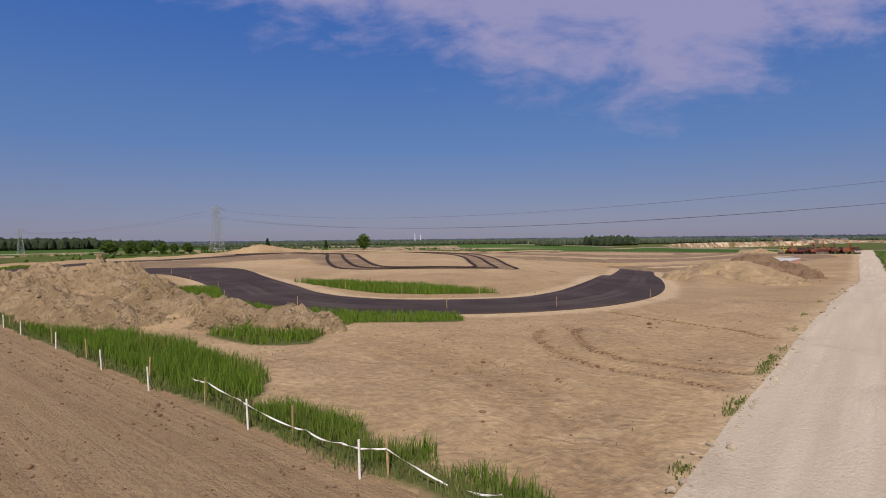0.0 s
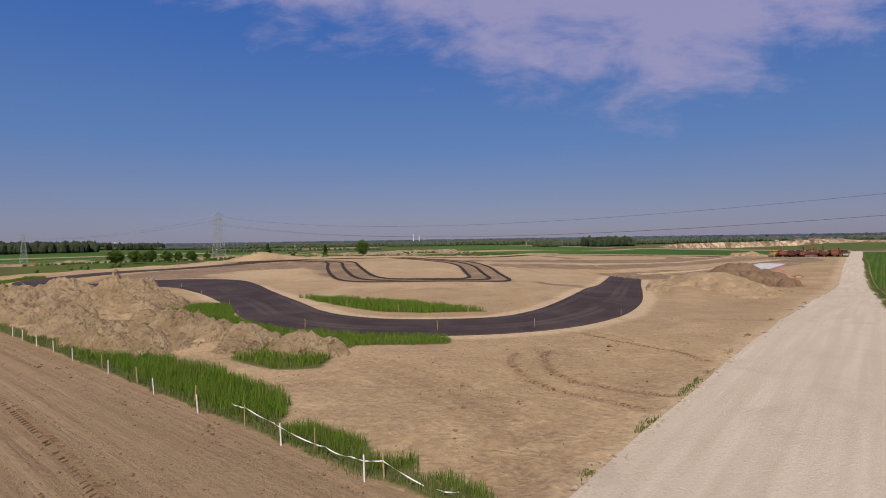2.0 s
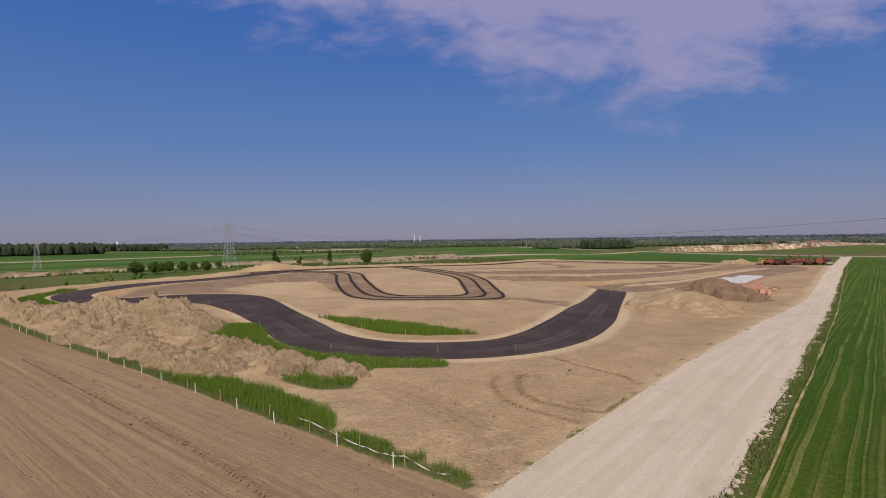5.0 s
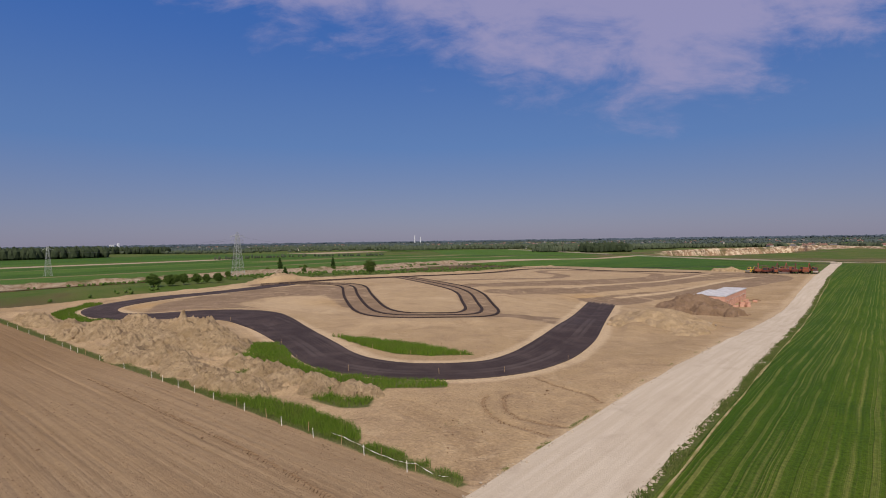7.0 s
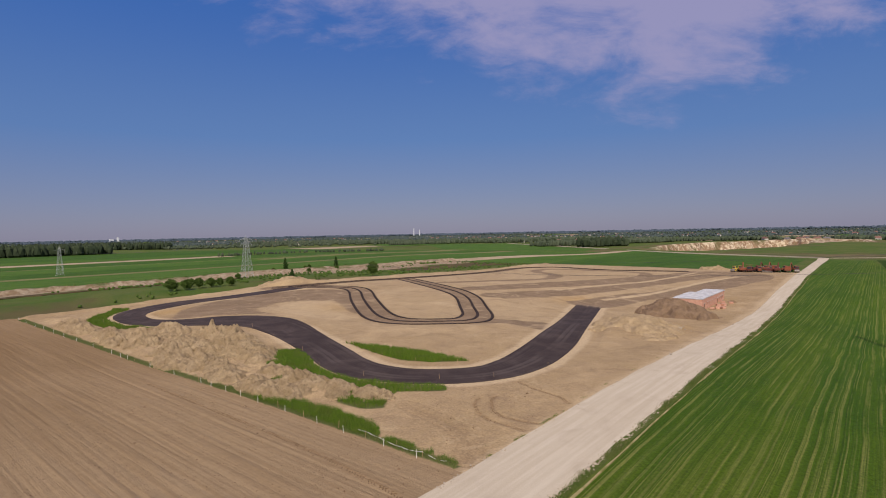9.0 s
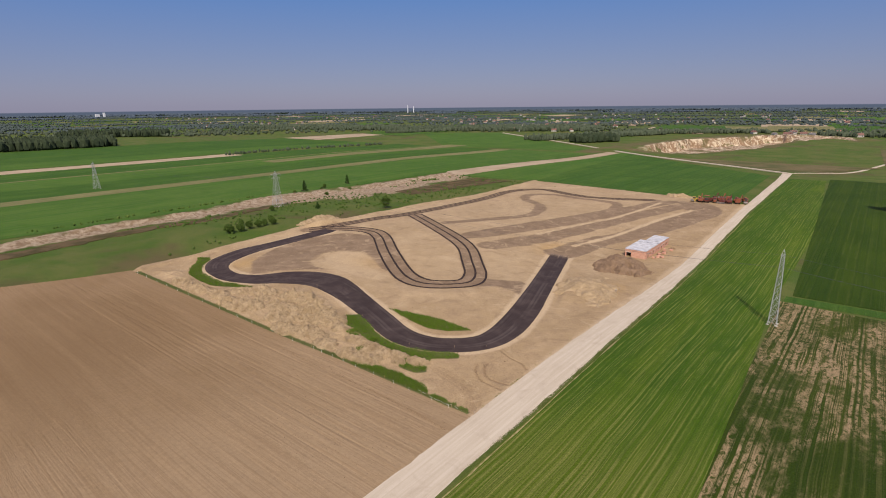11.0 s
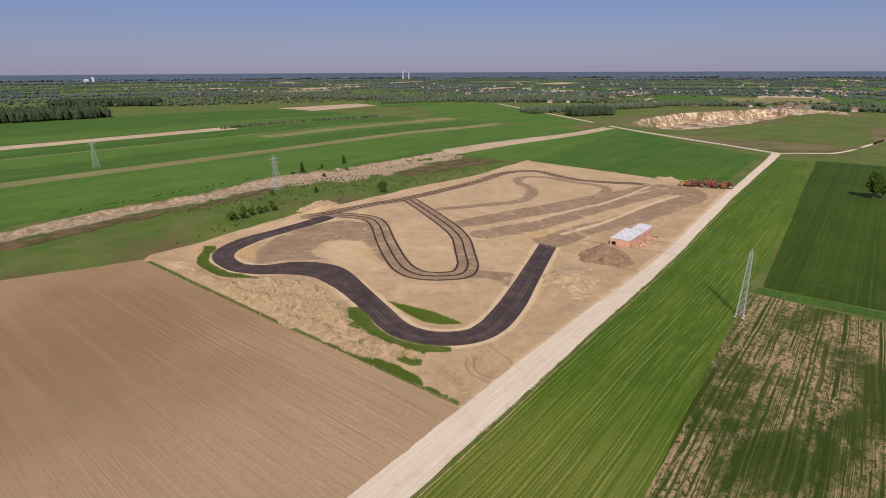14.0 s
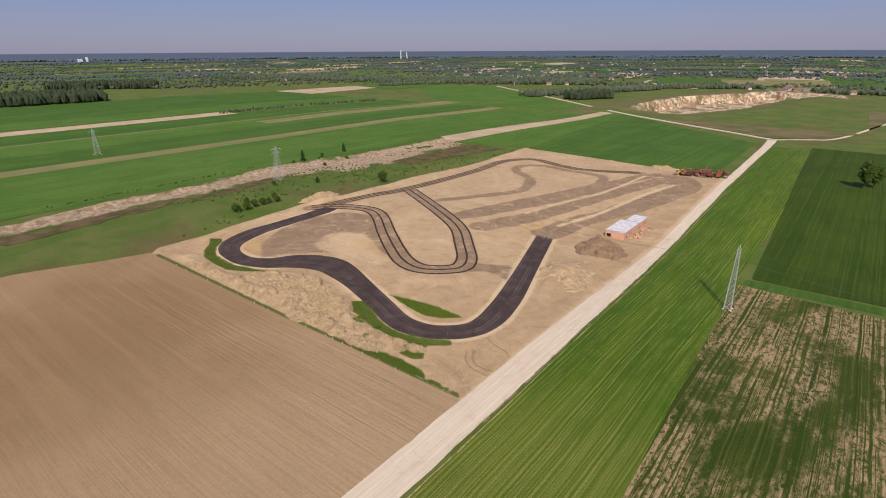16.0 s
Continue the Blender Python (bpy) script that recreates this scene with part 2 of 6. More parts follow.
def crop(c1, c2, line, turn=0.0, gap=0.45, amount=0.5, patch=None, thin=0.0):
    """A sown field: drill rows, paler tramlines, and slow changes in the stand."""
    def build(N, p):
        q = N.stretch(p, 1, 1, 1, turn)
        across = N.math("ADD", N.xyz(q)[0], N.math("MULTIPLY", N.noise(p, 0.04, 2), 1.2))
        rows = N.noise1(across, gap * 1.5, 3, 0.8)
        broad = N.noise(N.stretch(q, 1.0, 0.03), 0.09, 4, 0.6, 0.3)
        c = N.mix(N.ramp(broad, 0.38, 0.62), c1, c2)
        c = N.mix(N.math("MULTIPLY", N.ramp(N.noise(p, 0.018, 5, 0.6, 0.5), 0.42, 0.62), 0.6), c, N.mix(1.0, c1, (0.78, 0.84, 0.8), "MULTIPLY"))
        broken = N.ramp(N.noise(N.stretch(q, 0.8, 0.06), 0.7, 5, 0.7), 0.34, 0.62)
        c = N.mix(N.math("MULTIPLY", N.math("MULTIPLY", N.ramp(rows, 0.47, 0.62), broken), amount), c, line)
        dark = N.ramp(N.noise1(across, gap * 0.9 + 0.13, 2, 0.7), 0.54, 0.66)
        c = N.mix(N.math("MULTIPLY", dark, 0.35), c, N.mix(1.0, c1, (0.62, 0.72, 0.7), "MULTIPLY"))
        if thin:
            south = N.math("MULTIPLY", N.ramp(N.math("ADD", N.xyz(p)[1], N.math("MULTIPLY", N.noise(p, 0.02, 4), 70.0)), 90, -40), thin)
            c = N.mix(south, c, N.mix(N.ramp(rows, 0.4, 0.6), (0.118, 0.140, 0.014), (0.270, 0.235, 0.075)))
        if patch:
            torn = N.noise(N.stretch(q, 1.0, 0.45), 0.9, 6, 0.75, 0.6)
            bare = N.math("MULTIPLY", N.math("MAXIMUM", N.ramp(rows, 0.44, 0.56), N.ramp(N.noise(N.stretch(q, 1.0, 0.06), 0.32, 6, 0.72, 0.5), 0.48, 0.60)), N.ramp(torn, 0.40, 0.55))
            where = N.ramp(N.noise(N.stretch(p, 1.0, 0.45), 0.035, 6, 0.7, 0.4), 0.42, 0.55)
            c = N.mix(N.math("MULTIPLY", N.math("MULTIPLY", bare, where), 0.9), c, patch)
        g = N.noise(p, 2.6, 6, 0.75)
        c = N.mix(1.0, c, N.mix(N.ramp(g, 0.3, 0.7, 0, 1, False), (0.6, 0.6, 0.6), (1.4, 1.4, 1.4)), "MULTIPLY")
        return c, N.math("ADD", g, rows), 0.2
    return build


def meadow(N, p):
    c = N.mix(N.ramp(N.noise(p, 0.03, 5, 0.6, 0.6), 0.36, 0.64), (0.068, 0.112, 0.018), (0.112, 0.128, 0.034))
    c = N.mix(N.math("MULTIPLY", N.ramp(N.noise(p, 0.012, 4, 0.6, 0.5), 0.54, 0.68), 0.72), c, (0.115, 0.080, 0.043))
    # dark belts of woodland on the far plain
    far = N.ramp(N.xyz(p)[1], 1500, 2600)
    belts = N.ramp(N.noise(N.stretch(p, 0.4, 1.6, 1, radians(-50)), 0.0028, 5, 0.6, 0.5), 0.44, 0.56)
    c = N.mix(N.math("MULTIPLY", N.math("MULTIPLY", far, belts), 0.9), c, (0.038, 0.050, 0.036))
    c = N.mix(N.math("MULTIPLY", N.ramp(N.noise(p, 0.25, 5), 0.55, 0.75), 0.4), c, (0.045, 0.075, 0.014))
    g = N.noise(p, 2.0, 6, 0.7)
    c = N.mix(1.0, c, N.mix(g, (0.6, 0.6, 0.6), (1.4, 1.4, 1.4)), "MULTIPLY")
    return c, g, 0.3


def blades(c1, c2, c3):
    def build(N, p):
        r = N.node("NewGeometry").outputs["Random Per Island"]
        c = N.mix(r, c1, c2)
        return N.mix(N.ramp(N.noise(p, 0.35, 3), 0.45, 0.7), c, c3)
    return build


def leaves(c1, c2, depth=0.45):
    def build(N, p):
        r = N.node("NewGeometry").outputs["Random Per Island"]
        c = N.mix(r, c1, c2)
        g = N.noise(p, 2.5, 4, 0.7)
        return N.mix(1.0, c, N.mix(g, (1 - depth,) * 3, (1 + depth,) * 3), "MULTIPLY")
    return build


def turfed(dark, pale):
    """Bare broken soil that gives way to grass where the turf is whole."""
    def build(N, p):
        c, h, d = heap_soil(dark, pale)(N, p)
        g, _, _ = meadow(N, p)
        rocks = N.ramp(N.noise(p, 0.35, 5, 0.7), 0.60, 0.72)
        c = N.mix(N.math("MULTIPLY", rocks, 0.6), c, (0.56, 0.48, 0.37))
        return N.mix(N.attr("turf"), c, g), h, d
    return build


def pit_sand(N, p):
    g = N.noise(p, 0.10, 7, 0.68, 0.8)
    c = N.mix(N.ramp(g, 0.40, 0.56), (0.58, 0.48, 0.34), (0.25, 0.165, 0.10))
    c = N.mix(N.math("MULTIPLY", N.ramp(N.noise(p, 0.35, 4, 0.7), 0.55, 0.68), 0.5), c, (0.24, 0.17, 0.11))
    t, _, _ = meadow(N, p)
    t = N.mix(N.ramp(N.noise(p, 0.02, 5, 0.6, 0.6), 0.30, 0.62), t, (0.135, 0.108, 0.050))
    isles = N.math("MULTIPLY", N.ramp(N.noise(p, 0.035, 6, 0.7, 0.8), 0.54, 0.62), 0.85)
    return N.mix(N.math("MAXIMUM", N.attr("turf"), isles), c, t), g, 1.6


MAT = {
    "meadow": material("meadow_turf", meadow),
    "site": material("graded_soil", site_soil),
    "heap": material("spoil_soil", heap_soil((0.370, 0.268, 0.152), (0.500, 0.374, 0.226))),
    "spread": material("spread_soil", heap_soil((0.355, 0.258, 0.146), (0.445, 0.330, 0.195), 0.3)),
    "brown_heap": material("brown_sand", heap_soil((0.250, 0.165, 0.100), (0.310, 0.212, 0.135))),
    "plough": material("tilled_soil", plough_soil),
    "gravel": material("pale_gravel", gravel),
    "asphalt": material("new_asphalt", asphalt, rough=0.85, spec=0.2),
    "strip": material("dark_asphalt_strip", varied((0.030, 0.020, 0.017), (0.055, 0.038, 0.030), 0.8, 9.0, 0.02), rough=0.8),
    "crop": material("young_cereal", crop((0.044, 0.098, 0.006), (0.072, 0.122, 0.008), (0.240, 0.240, 0.064), 0.0, 0.95, 0.58, thin=0.8)),
    "crop_dark": material("dense_cereal", crop((0.043, 0.100, 0.013), (0.062, 0.118, 0.016), (0.090, 0.145, 0.03), 0.0, 0.2, 0.4)),
    "crop_deep": material("deep_green_cereal", crop((0.027, 0.056, 0.004), (0.040, 0.070, 0.005), (0.085, 0.105, 0.02), 0.0, 0.3, 0.4)),
    "crop_patchy": material("thin_cereal", crop((0.030, 0.052, 0.005), (0.046, 0.066, 0.007), (0.13, 0.125, 0.040), 0.0, 0.5, 0.5, (0.360, 0.255, 0.140))),
    "crop_mid": material("mid_cereal", crop((0.056, 0.125, 0.014), (0.080, 0.142, 0.022), (0.12, 0.15, 0.05), 0.0, 0.12, 0.5)),
    "crop_olive": material("thin_olive_crop", crop((0.165, 0.160, 0.060), (0.215, 0.195, 0.085), (0.25, 0.20, 0.10), 0.0, 0.15, 0.5)),
    "tan": material("dry_tan_soil", varied((0.34, 0.26, 0.165), (0.42, 0.33, 0.22), 0.03, 0.5)),
    "bank": material("turfy_bank", turfed((0.260, 0.180, 0.105), (0.470, 0.375, 0.260))),
    "straw": material("dry_straw", varied((0.40, 0.32, 0.17), (0.20, 0.19, 0.06), 0.5, 4.0, 0.08)),
    "pasture": material("brown_pasture", varied((0.085, 0.092, 0.030), (0.150, 0.120, 0.056), 0.03, 0.6, 0.2)),
    "heath": material("brown_heath", varied((0.070, 0.058, 0.022), (0.125, 0.088, 0.044), 0.10, 1.4, 0.3, (0.4, 0.6))),
    "pit": material("pit_sand", pit_sand),
    "grass": material("tall_grass", blades((0.058, 0.124, 0.011), (0.130, 0.190, 0.023), (0.105, 0.145, 0.024)), rough=0.7),
    "dry_grass": material("short_dry_grass", blades((0.075, 0.125, 0.025), (0.17, 0.17, 0.06), (0.09, 0.13, 0.03)), rough=0.8),
    "leaf": material("broad_leaf", leaves((0.052, 0.092, 0.017), (0.090, 0.136, 0.028)), rough=0.7),
    "needle": material("pine_needle", leaves((0.026, 0.058, 0.014), (0.050, 0.092, 0.020)), rough=0.75),
    # wood_far, wood_haze, wood_horizon: distance haze put into the leaf colours, bluest at the horizon
    "wood_far": material("far_leaf_hazed", leaves((0.056, 0.074, 0.044), (0.080, 0.098, 0.060), 0.15), rough=0.85),
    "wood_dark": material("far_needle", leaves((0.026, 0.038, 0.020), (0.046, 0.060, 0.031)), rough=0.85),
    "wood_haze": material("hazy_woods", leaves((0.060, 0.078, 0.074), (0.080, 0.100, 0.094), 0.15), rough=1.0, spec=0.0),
    "wood_horizon": material("horizon_woods_hazed", leaves((0.066, 0.088, 0.112), (0.082, 0.104, 0.130), 0.15), rough=1.0, spec=0.0),
    "bark": material("bark", varied((0.08, 0.055, 0.038), (0.14, 0.10, 0.07), 2.0, 14.0, 0.02)),
    "white_post": material("white_paint", varied((0.78, 0.77, 0.72), (0.66, 0.63, 0.56), 3.0, 20.0)),
    "stake": material("raw_wood", varied((0.42, 0.30, 0.17), (0.30, 0.20, 0.11), 3.0, 25.0)),
    "tape": material("white_tape", varied((0.80, 0.79, 0.76), (0.70, 0.69, 0.66), 1.5, 8.0), rough=0.5),
    "steel": material("galvanised_steel", varied((0.30, 0.32, 0.31), (0.42, 0.44, 0.43), 0.6, 6.0), rough=0.55, metal=0.3),
    "concrete": material("concrete", varied((0.46, 0.43, 0.38), (0.58, 0.55, 0.49), 0.8, 9.0, 0.01)),
    "wire": material("wire", varied((0.05, 0.05, 0.055), (0.08, 0.08, 0.085), 0.1, 2.0), rough=0.5),
    "block": material("red_hollow_block", varied((0.500, 0.270, 0.190), (0.580, 0.350, 0.260), 0.9, 6.0, 0.02)),
    "roof_white": material("white_roof_sheet", varied((0.60, 0.60, 0.60), (0.42, 0.42, 0.43), 0.5, 3.0), rough=0.6),
    "orange": material("orange_paint", varied((0.30, 0.095, 0.050), (0.18, 0.075, 0.048), 0.8, 5.0), rough=0.5),
    "yellow": material("yellow_paint", varied((0.62, 0.42, 0.08), (0.46, 0.31, 0.08), 0.8, 5.0), rough=0.5),
    "red": material("red_paint", varied((0.17, 0.052, 0.040), (0.11, 0.042, 0.034), 0.8, 5.0), rough=0.5),
    "rubber": material("rubber", varied((0.022, 0.021, 0.020), (0.05, 0.045, 0.04), 1.0, 8.0), rough=0.9),
    "glass": material("cab_glass", varied((0.03, 0.04, 0.045), (0.05, 0.06, 0.065), 0.5, 3.0), rough=0.1, spec=0.6),
    "metal": material("worn_steel", varied((0.20, 0.18, 0.16), (0.32, 0.28, 0.24), 0.9, 6.0), rough=0.5, metal=0.6),
    "plaster": material("pale_plaster", varied((0.52, 0.49, 0.44), (0.38, 0.36, 0.33), 0.1, 1.0)),
    "tile_red": material("red_tile", varied((0.21, 0.115, 0.092), (0.155, 0.095, 0.080), 0.2, 2.0)),
    "tile_grey": material("grey_tile", varied((0.16, 0.15, 0.15), (0.24, 0.22, 0.21), 0.2, 2.0)),
    "stone": material("pale_stone", varied((0.46, 0.39, 0.30), (0.30, 0.24, 0.17), 1.0, 8.0)),
    "clod": material("soil_clod", varied((0.13, 0.080, 0.044), (0.22, 0.14, 0.080), 0.8, 8.0)),
    # white of the horizon chimneys and silo, with blue haze mixed into the colour
    "hazy_white": material("hazy_white", varied((0.62, 0.64, 0.68), (0.56, 0.58, 0.62), 0.01, 0.1)),
}


# ---- mesh helpers ----
def ss(a, b, v):
    t = np.clip((np.asarray(v, float) - a) / (b - a), 0, 1)
    return t * t * (3 - 2 * t)


def table(tab, v):
    v = np.asarray(v, float)
    out = np.full(v.shape, float(tab[0][1]))
    for (a, p), (b, q) in zip(tab, tab[1:]):
        out = out + (q - p) * ss(a, b, v)
    return out


LATTICE = np.random.RandomState(7).rand(257, 257)
LATTICE[256, :], LATTICE[:, 256] = LATTICE[0, :], LATTICE[:, 0]


def vnoise(x, y):
    xi, yi = np.floor(x), np.floor(y)
    fx, fy = x - xi, y - yi
    fx, fy = fx * fx * (3 - 2 * fx), fy * fy * (3 - 2 * fy)
    i, j = xi.astype(int) % 256, yi.astype(int) % 256
    L = LATTICE
    return (L[i, j] * (1 - fx) + L[i + 1, j] * fx) * (1 - fy) + (L[i, j + 1] * (1 - fx) + L[i + 1, j + 1] * fx) * fy


def fbm(x, y, scale, octaves=4, rough=0.5, ridged=False):
    x, y = np.asarray(x, float) * scale, np.asarray(y, float) * scale
    total, amp, norm = 0.0, 1.0, 0.0
    for k in range(octaves):
        n = vnoise(x + 17.3 * k + 400, y - 9.1 * k + 400)
        total = total + amp * (1 - np.abs(2 * n - 1) if ridged else n)
        norm, amp, x, y = norm + amp, amp * rough, x * 2.03, y * 2.03
    return total / norm


# the lie of the land: a shelf to the south and west, falling along the road
EAST = ((40, 1.8), (190, -3.2), (345, -2.4), (420, -3.0), (750, -8.0))
WEST = ((0, 2.6), (60, 3.5), (130, 3.0), (300, -1.0), (420, -3.0), (750, -8.0))
DIP = ((-70, 0.0), (0, 1.3), (35, 1.9), (70, 1.4), (115, 0.0))
FIELD = ((240, 0.0), (330, -0.4), (560, -5.0), (1000, -4.0))


def ground_z(x, y):
    x, y = np.asarray(x, float), np.asarray(y, float)
    east = table(EAST, y)
    h = east + (table(WEST, y) - east) * ss(40, 110, -x)
    h = h - table(DIP, y) * ss(45, 100, -x) * (1 - ss(198, 222, -x))
    h = h + (table(FIELD, -x) - h) * ss(225, 330, -x) * (1 - ss(300, 700, y))
    h = h + 1.2 * np.exp(-((x + 62) ** 2 + (y - 78) ** 2) / 22 ** 2)
    h = h + 0.5 * np.exp(-(((x + 37) / 10) ** 2 + ((y - 80) / 24) ** 2)) - 0.6 * np.exp(-(((x + 20) / 9) ** 2 + ((y - 90) / 24) ** 2))
    h = h - 3.2 * ss(12, 42, x) * ss(40, 130, y) * (1 - ss(250, 400, y))
    return h - 1.2 * np.exp(-(((x + 24) / 26) ** 2 + ((y - 200) / 30) ** 2))


def pit_ring(x, y):
    """Below 1 inside the sand pit, above 1 outside, and how far each place is on its steep north-west side."""
    rag = 0.42 * (fbm(x, y, 0.016, 4) - 0.5) + 0.10 * (fbm(x, y, 0.06, 3, 0.6, True) - 0.5)
    a, b = (x + 178 - (y - 1090) * 0.19) / 92.0, (y - 1090) / 295.0
    return np.sqrt(a * a + b * b) + rag, ss(-0.25, 0.45, -0.8 * a + 0.75 * b)


def mesh_of(name, verts, faces, mat, attrs=None, smooth=True):
    me = bpy.data.meshes.new(name)
    verts, faces = np.asarray(verts, dtype=np.float32), np.asarray(faces, dtype=np.int32)
    k = faces.shape[1]
    me.vertices.add(len(verts))
    me.vertices.foreach_set("co", verts.ravel())
    me.loops.add(faces.size)
    me.loops.foreach_set("vertex_index", faces.ravel())
    me.polygons.add(len(faces))
    me.polygons.foreach_set("loop_start", np.arange(0, faces.size, k, dtype=np.int32))
    me.polygons.foreach_set("use_smooth", np.full(len(faces), smooth))
    me.update(calc_edges=True)
    for key, values in (attrs or {}).items():
        a = me.attributes.new(key, "FLOAT", "POINT")
        a.data.foreach_set("value", np.asarray(values, dtype=np.float32).ravel())
    me.materials.append(mat)
    return me


def grid_faces(rows, cols):
    i = (np.arange(rows - 1)[:, None] * cols + np.arange(cols - 1)[None, :]).ravel()
    return np.stack([i, i + 1, i + cols + 1, i + cols], 1)


def sheet(name, X, Y, Z, mat, label, category, attrs=None, kind="structure"):
    v = np.stack([X, Y, Z], -1).reshape(-1, 3)
    ob = new(name, mesh_of(name, v, grid_faces(*X.shape), mat, attrs))
    return tagged(ob, label, category, kind=kind)


def part(name, bm, mat, parent, label=""):
    me = bpy.data.meshes.new(name)
    bm.to_mesh(me), bm.free()
    me.materials.append(mat)
    ob = new(name, me)
    ob.parent = parent
    return tagged(ob, label)


def thing(name, place, label, category, group="", turn=0.0, metres=False):
    """A top-level thing; metres: its parts are given in metres, not in plan units."""
    ob = new(name)
    ob.matrix_basis = Matrix.Translation(place) @ Matrix.Rotation(turn, 4, "Z") @ Matrix.Scale(1 / PLAN if metres else 1.0, 4)
    ob.empty_display_size = 0.3
    return tagged(ob, label, category, group)


def box(bm, lo, hi, bevel=0.0, m=None):
    made = bmesh.ops.create_cube(bm, size=1.0)["verts"]
    for v in made:
        v.co = Vector([l + (h - l) * (c + 0.5) for l, h, c in zip(lo, hi, v.co)])
    if bevel:
        edges = list({e for v in made for e in v.link_edges})
        made = [g for g in bmesh.ops.bevel(bm, geom=edges, offset=bevel, segments=1, affect="EDGES")["verts"]]
    if m is not None:
        bmesh.ops.transform(bm, matrix=m, verts=made)
    return bm


def bar(bm, a, b, r, sides=4):
    """A straight bar from a to b."""
    a, b = Vector(a), Vector(b)
    m = Matrix.Translation((a + b) / 2) @ (b - a).to_track_quat("Z", "Y").to_matrix().to_4x4()
    bmesh.ops.create_cone(bm, cap_ends=True, segments=sides, radius1=r, radius2=r, depth=(b - a).length, matrix=m)
    return bm


def curve_points(pts, step=1.5):
    """A smooth line through the points, at even steps."""
    P = np.array(pts, float)
    P = np.vstack([2 * P[0] - P[1], P, 2 * P[-1] - P[-2]])
    out = []
    for i in range(1, len(P) - 2):
        p0, p1, p2, p3 = P[i - 1:i + 3]
        n = max(2, int(np.linalg.norm(p2 - p1) / step))
        t = np.linspace(0, 1, n, endpoint=False)[:, None]
        out.append(0.5 * (2 * p1 + (p2 - p0) * t + (2 * p0 - 5 * p1 + 4 * p2 - p3) * t ** 2 + (3 * p1 - p0 - 3 * p2 + p3) * t ** 3))
    return np.vstack([*out, P[-2][None]])


def side_of(line):
    d = np.gradient(line, axis=0)
    d /= np.linalg.norm(d, axis=1)[:, None]
    return np.stack([-d[:, 1], d[:, 0]], 1)


def ribbon(name, line, width, rise, mat, label, category, across=6, shift=0.0, ragged=0.0, parent=None):
    """A band along a line that lies on the land, with thick edges."""
    n = side_of(line)
    o = np.linspace(-0.5, 0.5, across + 1)
    w = width * np.ones(len(line)) if np.isscalar(width) else width
    off = shift + o[None, :] * w[:, None]
    s = np.arange(len(line))
    wob_l, wob_r = fbm(s, s * 0 + 3, 0.35, 3) - 0.5, fbm(s, s * 0 + 90, 0.35, 3) - 0.5
    off = off + ragged * (wob_l[:, None] * (o < 0) + wob_r[:, None] * (o > 0)) * np.abs(o)[None, :] * 2
    X, Y = line[:, None, 0] + n[:, None, 0] * off, line[:, None, 1] + n[:, None, 1] * off
    Z = ground_z(X, Y) + rise
    X = np.hstack([X[:, :1] - 0.02 * n[:, :1], X, X[:, -1:] + 0.02 * n[:, :1]])
    Y = np.hstack([Y[:, :1] - 0.02 * n[:, 1:], Y, Y[:, -1:] + 0.02 * n[:, 1:]])
    Z = np.hstack([Z[:, :1] - rise - 0.25, Z, Z[:, -1:] - rise - 0.25])
    off = np.hstack([off[:, :1], off, off[:, -1:]])
    length = np.concatenate([[0], np.cumsum(np.linalg.norm(np.diff(line, axis=0), axis=1))])
    run = np.repeat((length if line[0, 0] > line[-1, 0] else length[-1] - length)[:, None], X.shape[1], 1)
    v = np.stack([X, Y, Z], -1).reshape(-1, 3)
    ob = new(name, mesh_of(name, v, grid_faces(*X.shape)[:, ::-1], mat, {"side": off, "run": run}, smooth=False))
    if parent is not None:
        ob.parent = parent
        return tagged(ob, label)
    return tagged(ob, label, category, kind="structure")


def near(X, Y, line):
    """Distance from every place to a line of points."""
    P = np.stack([np.ravel(X), np.ravel(Y)], 1)
    best = np.full(len(P), 1e9)
    for q in line:
        best = np.minimum(best, (P[:, 0] - q[0]) ** 2 + (P[:, 1] - q[1]) ** 2)
    return np.sqrt(best).reshape(np.shape(X))


def inside(X, Y, poly):
    x, y = np.asarray(X, float), np.asarray(Y, float)
    hit = np.zeros(x.shape, bool)
    for (x1, y1), (x2, y2) in zip(poly, poly[1:] + poly[:1]):
        if y1 != y2:
            hit ^= ((y1 > y) != (y2 > y)) & (x < (x2 - x1) * (y - y1) / (y2 - y1) + x1)
    return hit


def axis(*stops):
    """Coordinates from stop to stop; every stop is (where, step up to it)."""
    out = [stops[0][0]]
    for (a, _), (b, step) in zip(stops, stops[1:]):
        n = max(1, round((b - a) / step))
        out += list(np.linspace(a, b, n + 1)[1:])
    return np.array(out)


def quad_field(name, corners, rise, mat, label, category="field", nu=24, nv=24):
    """A field between four corners, laid over the land."""
    u, v = np.meshgrid(np.linspace(0, 1, nu), np.linspace(0, 1, nv))
    a, b, c, d = [np.array(k, float) for k in corners]
    P = [(1 - u) * (1 - v) * a[i] + u * (1 - v) * b[i] + u * v * c[i] + (1 - u) * v * d[i] for i in (0, 1)]
    return sheet(name, P[0], P[1], ground_z(*P) + rise, mat, label, category)


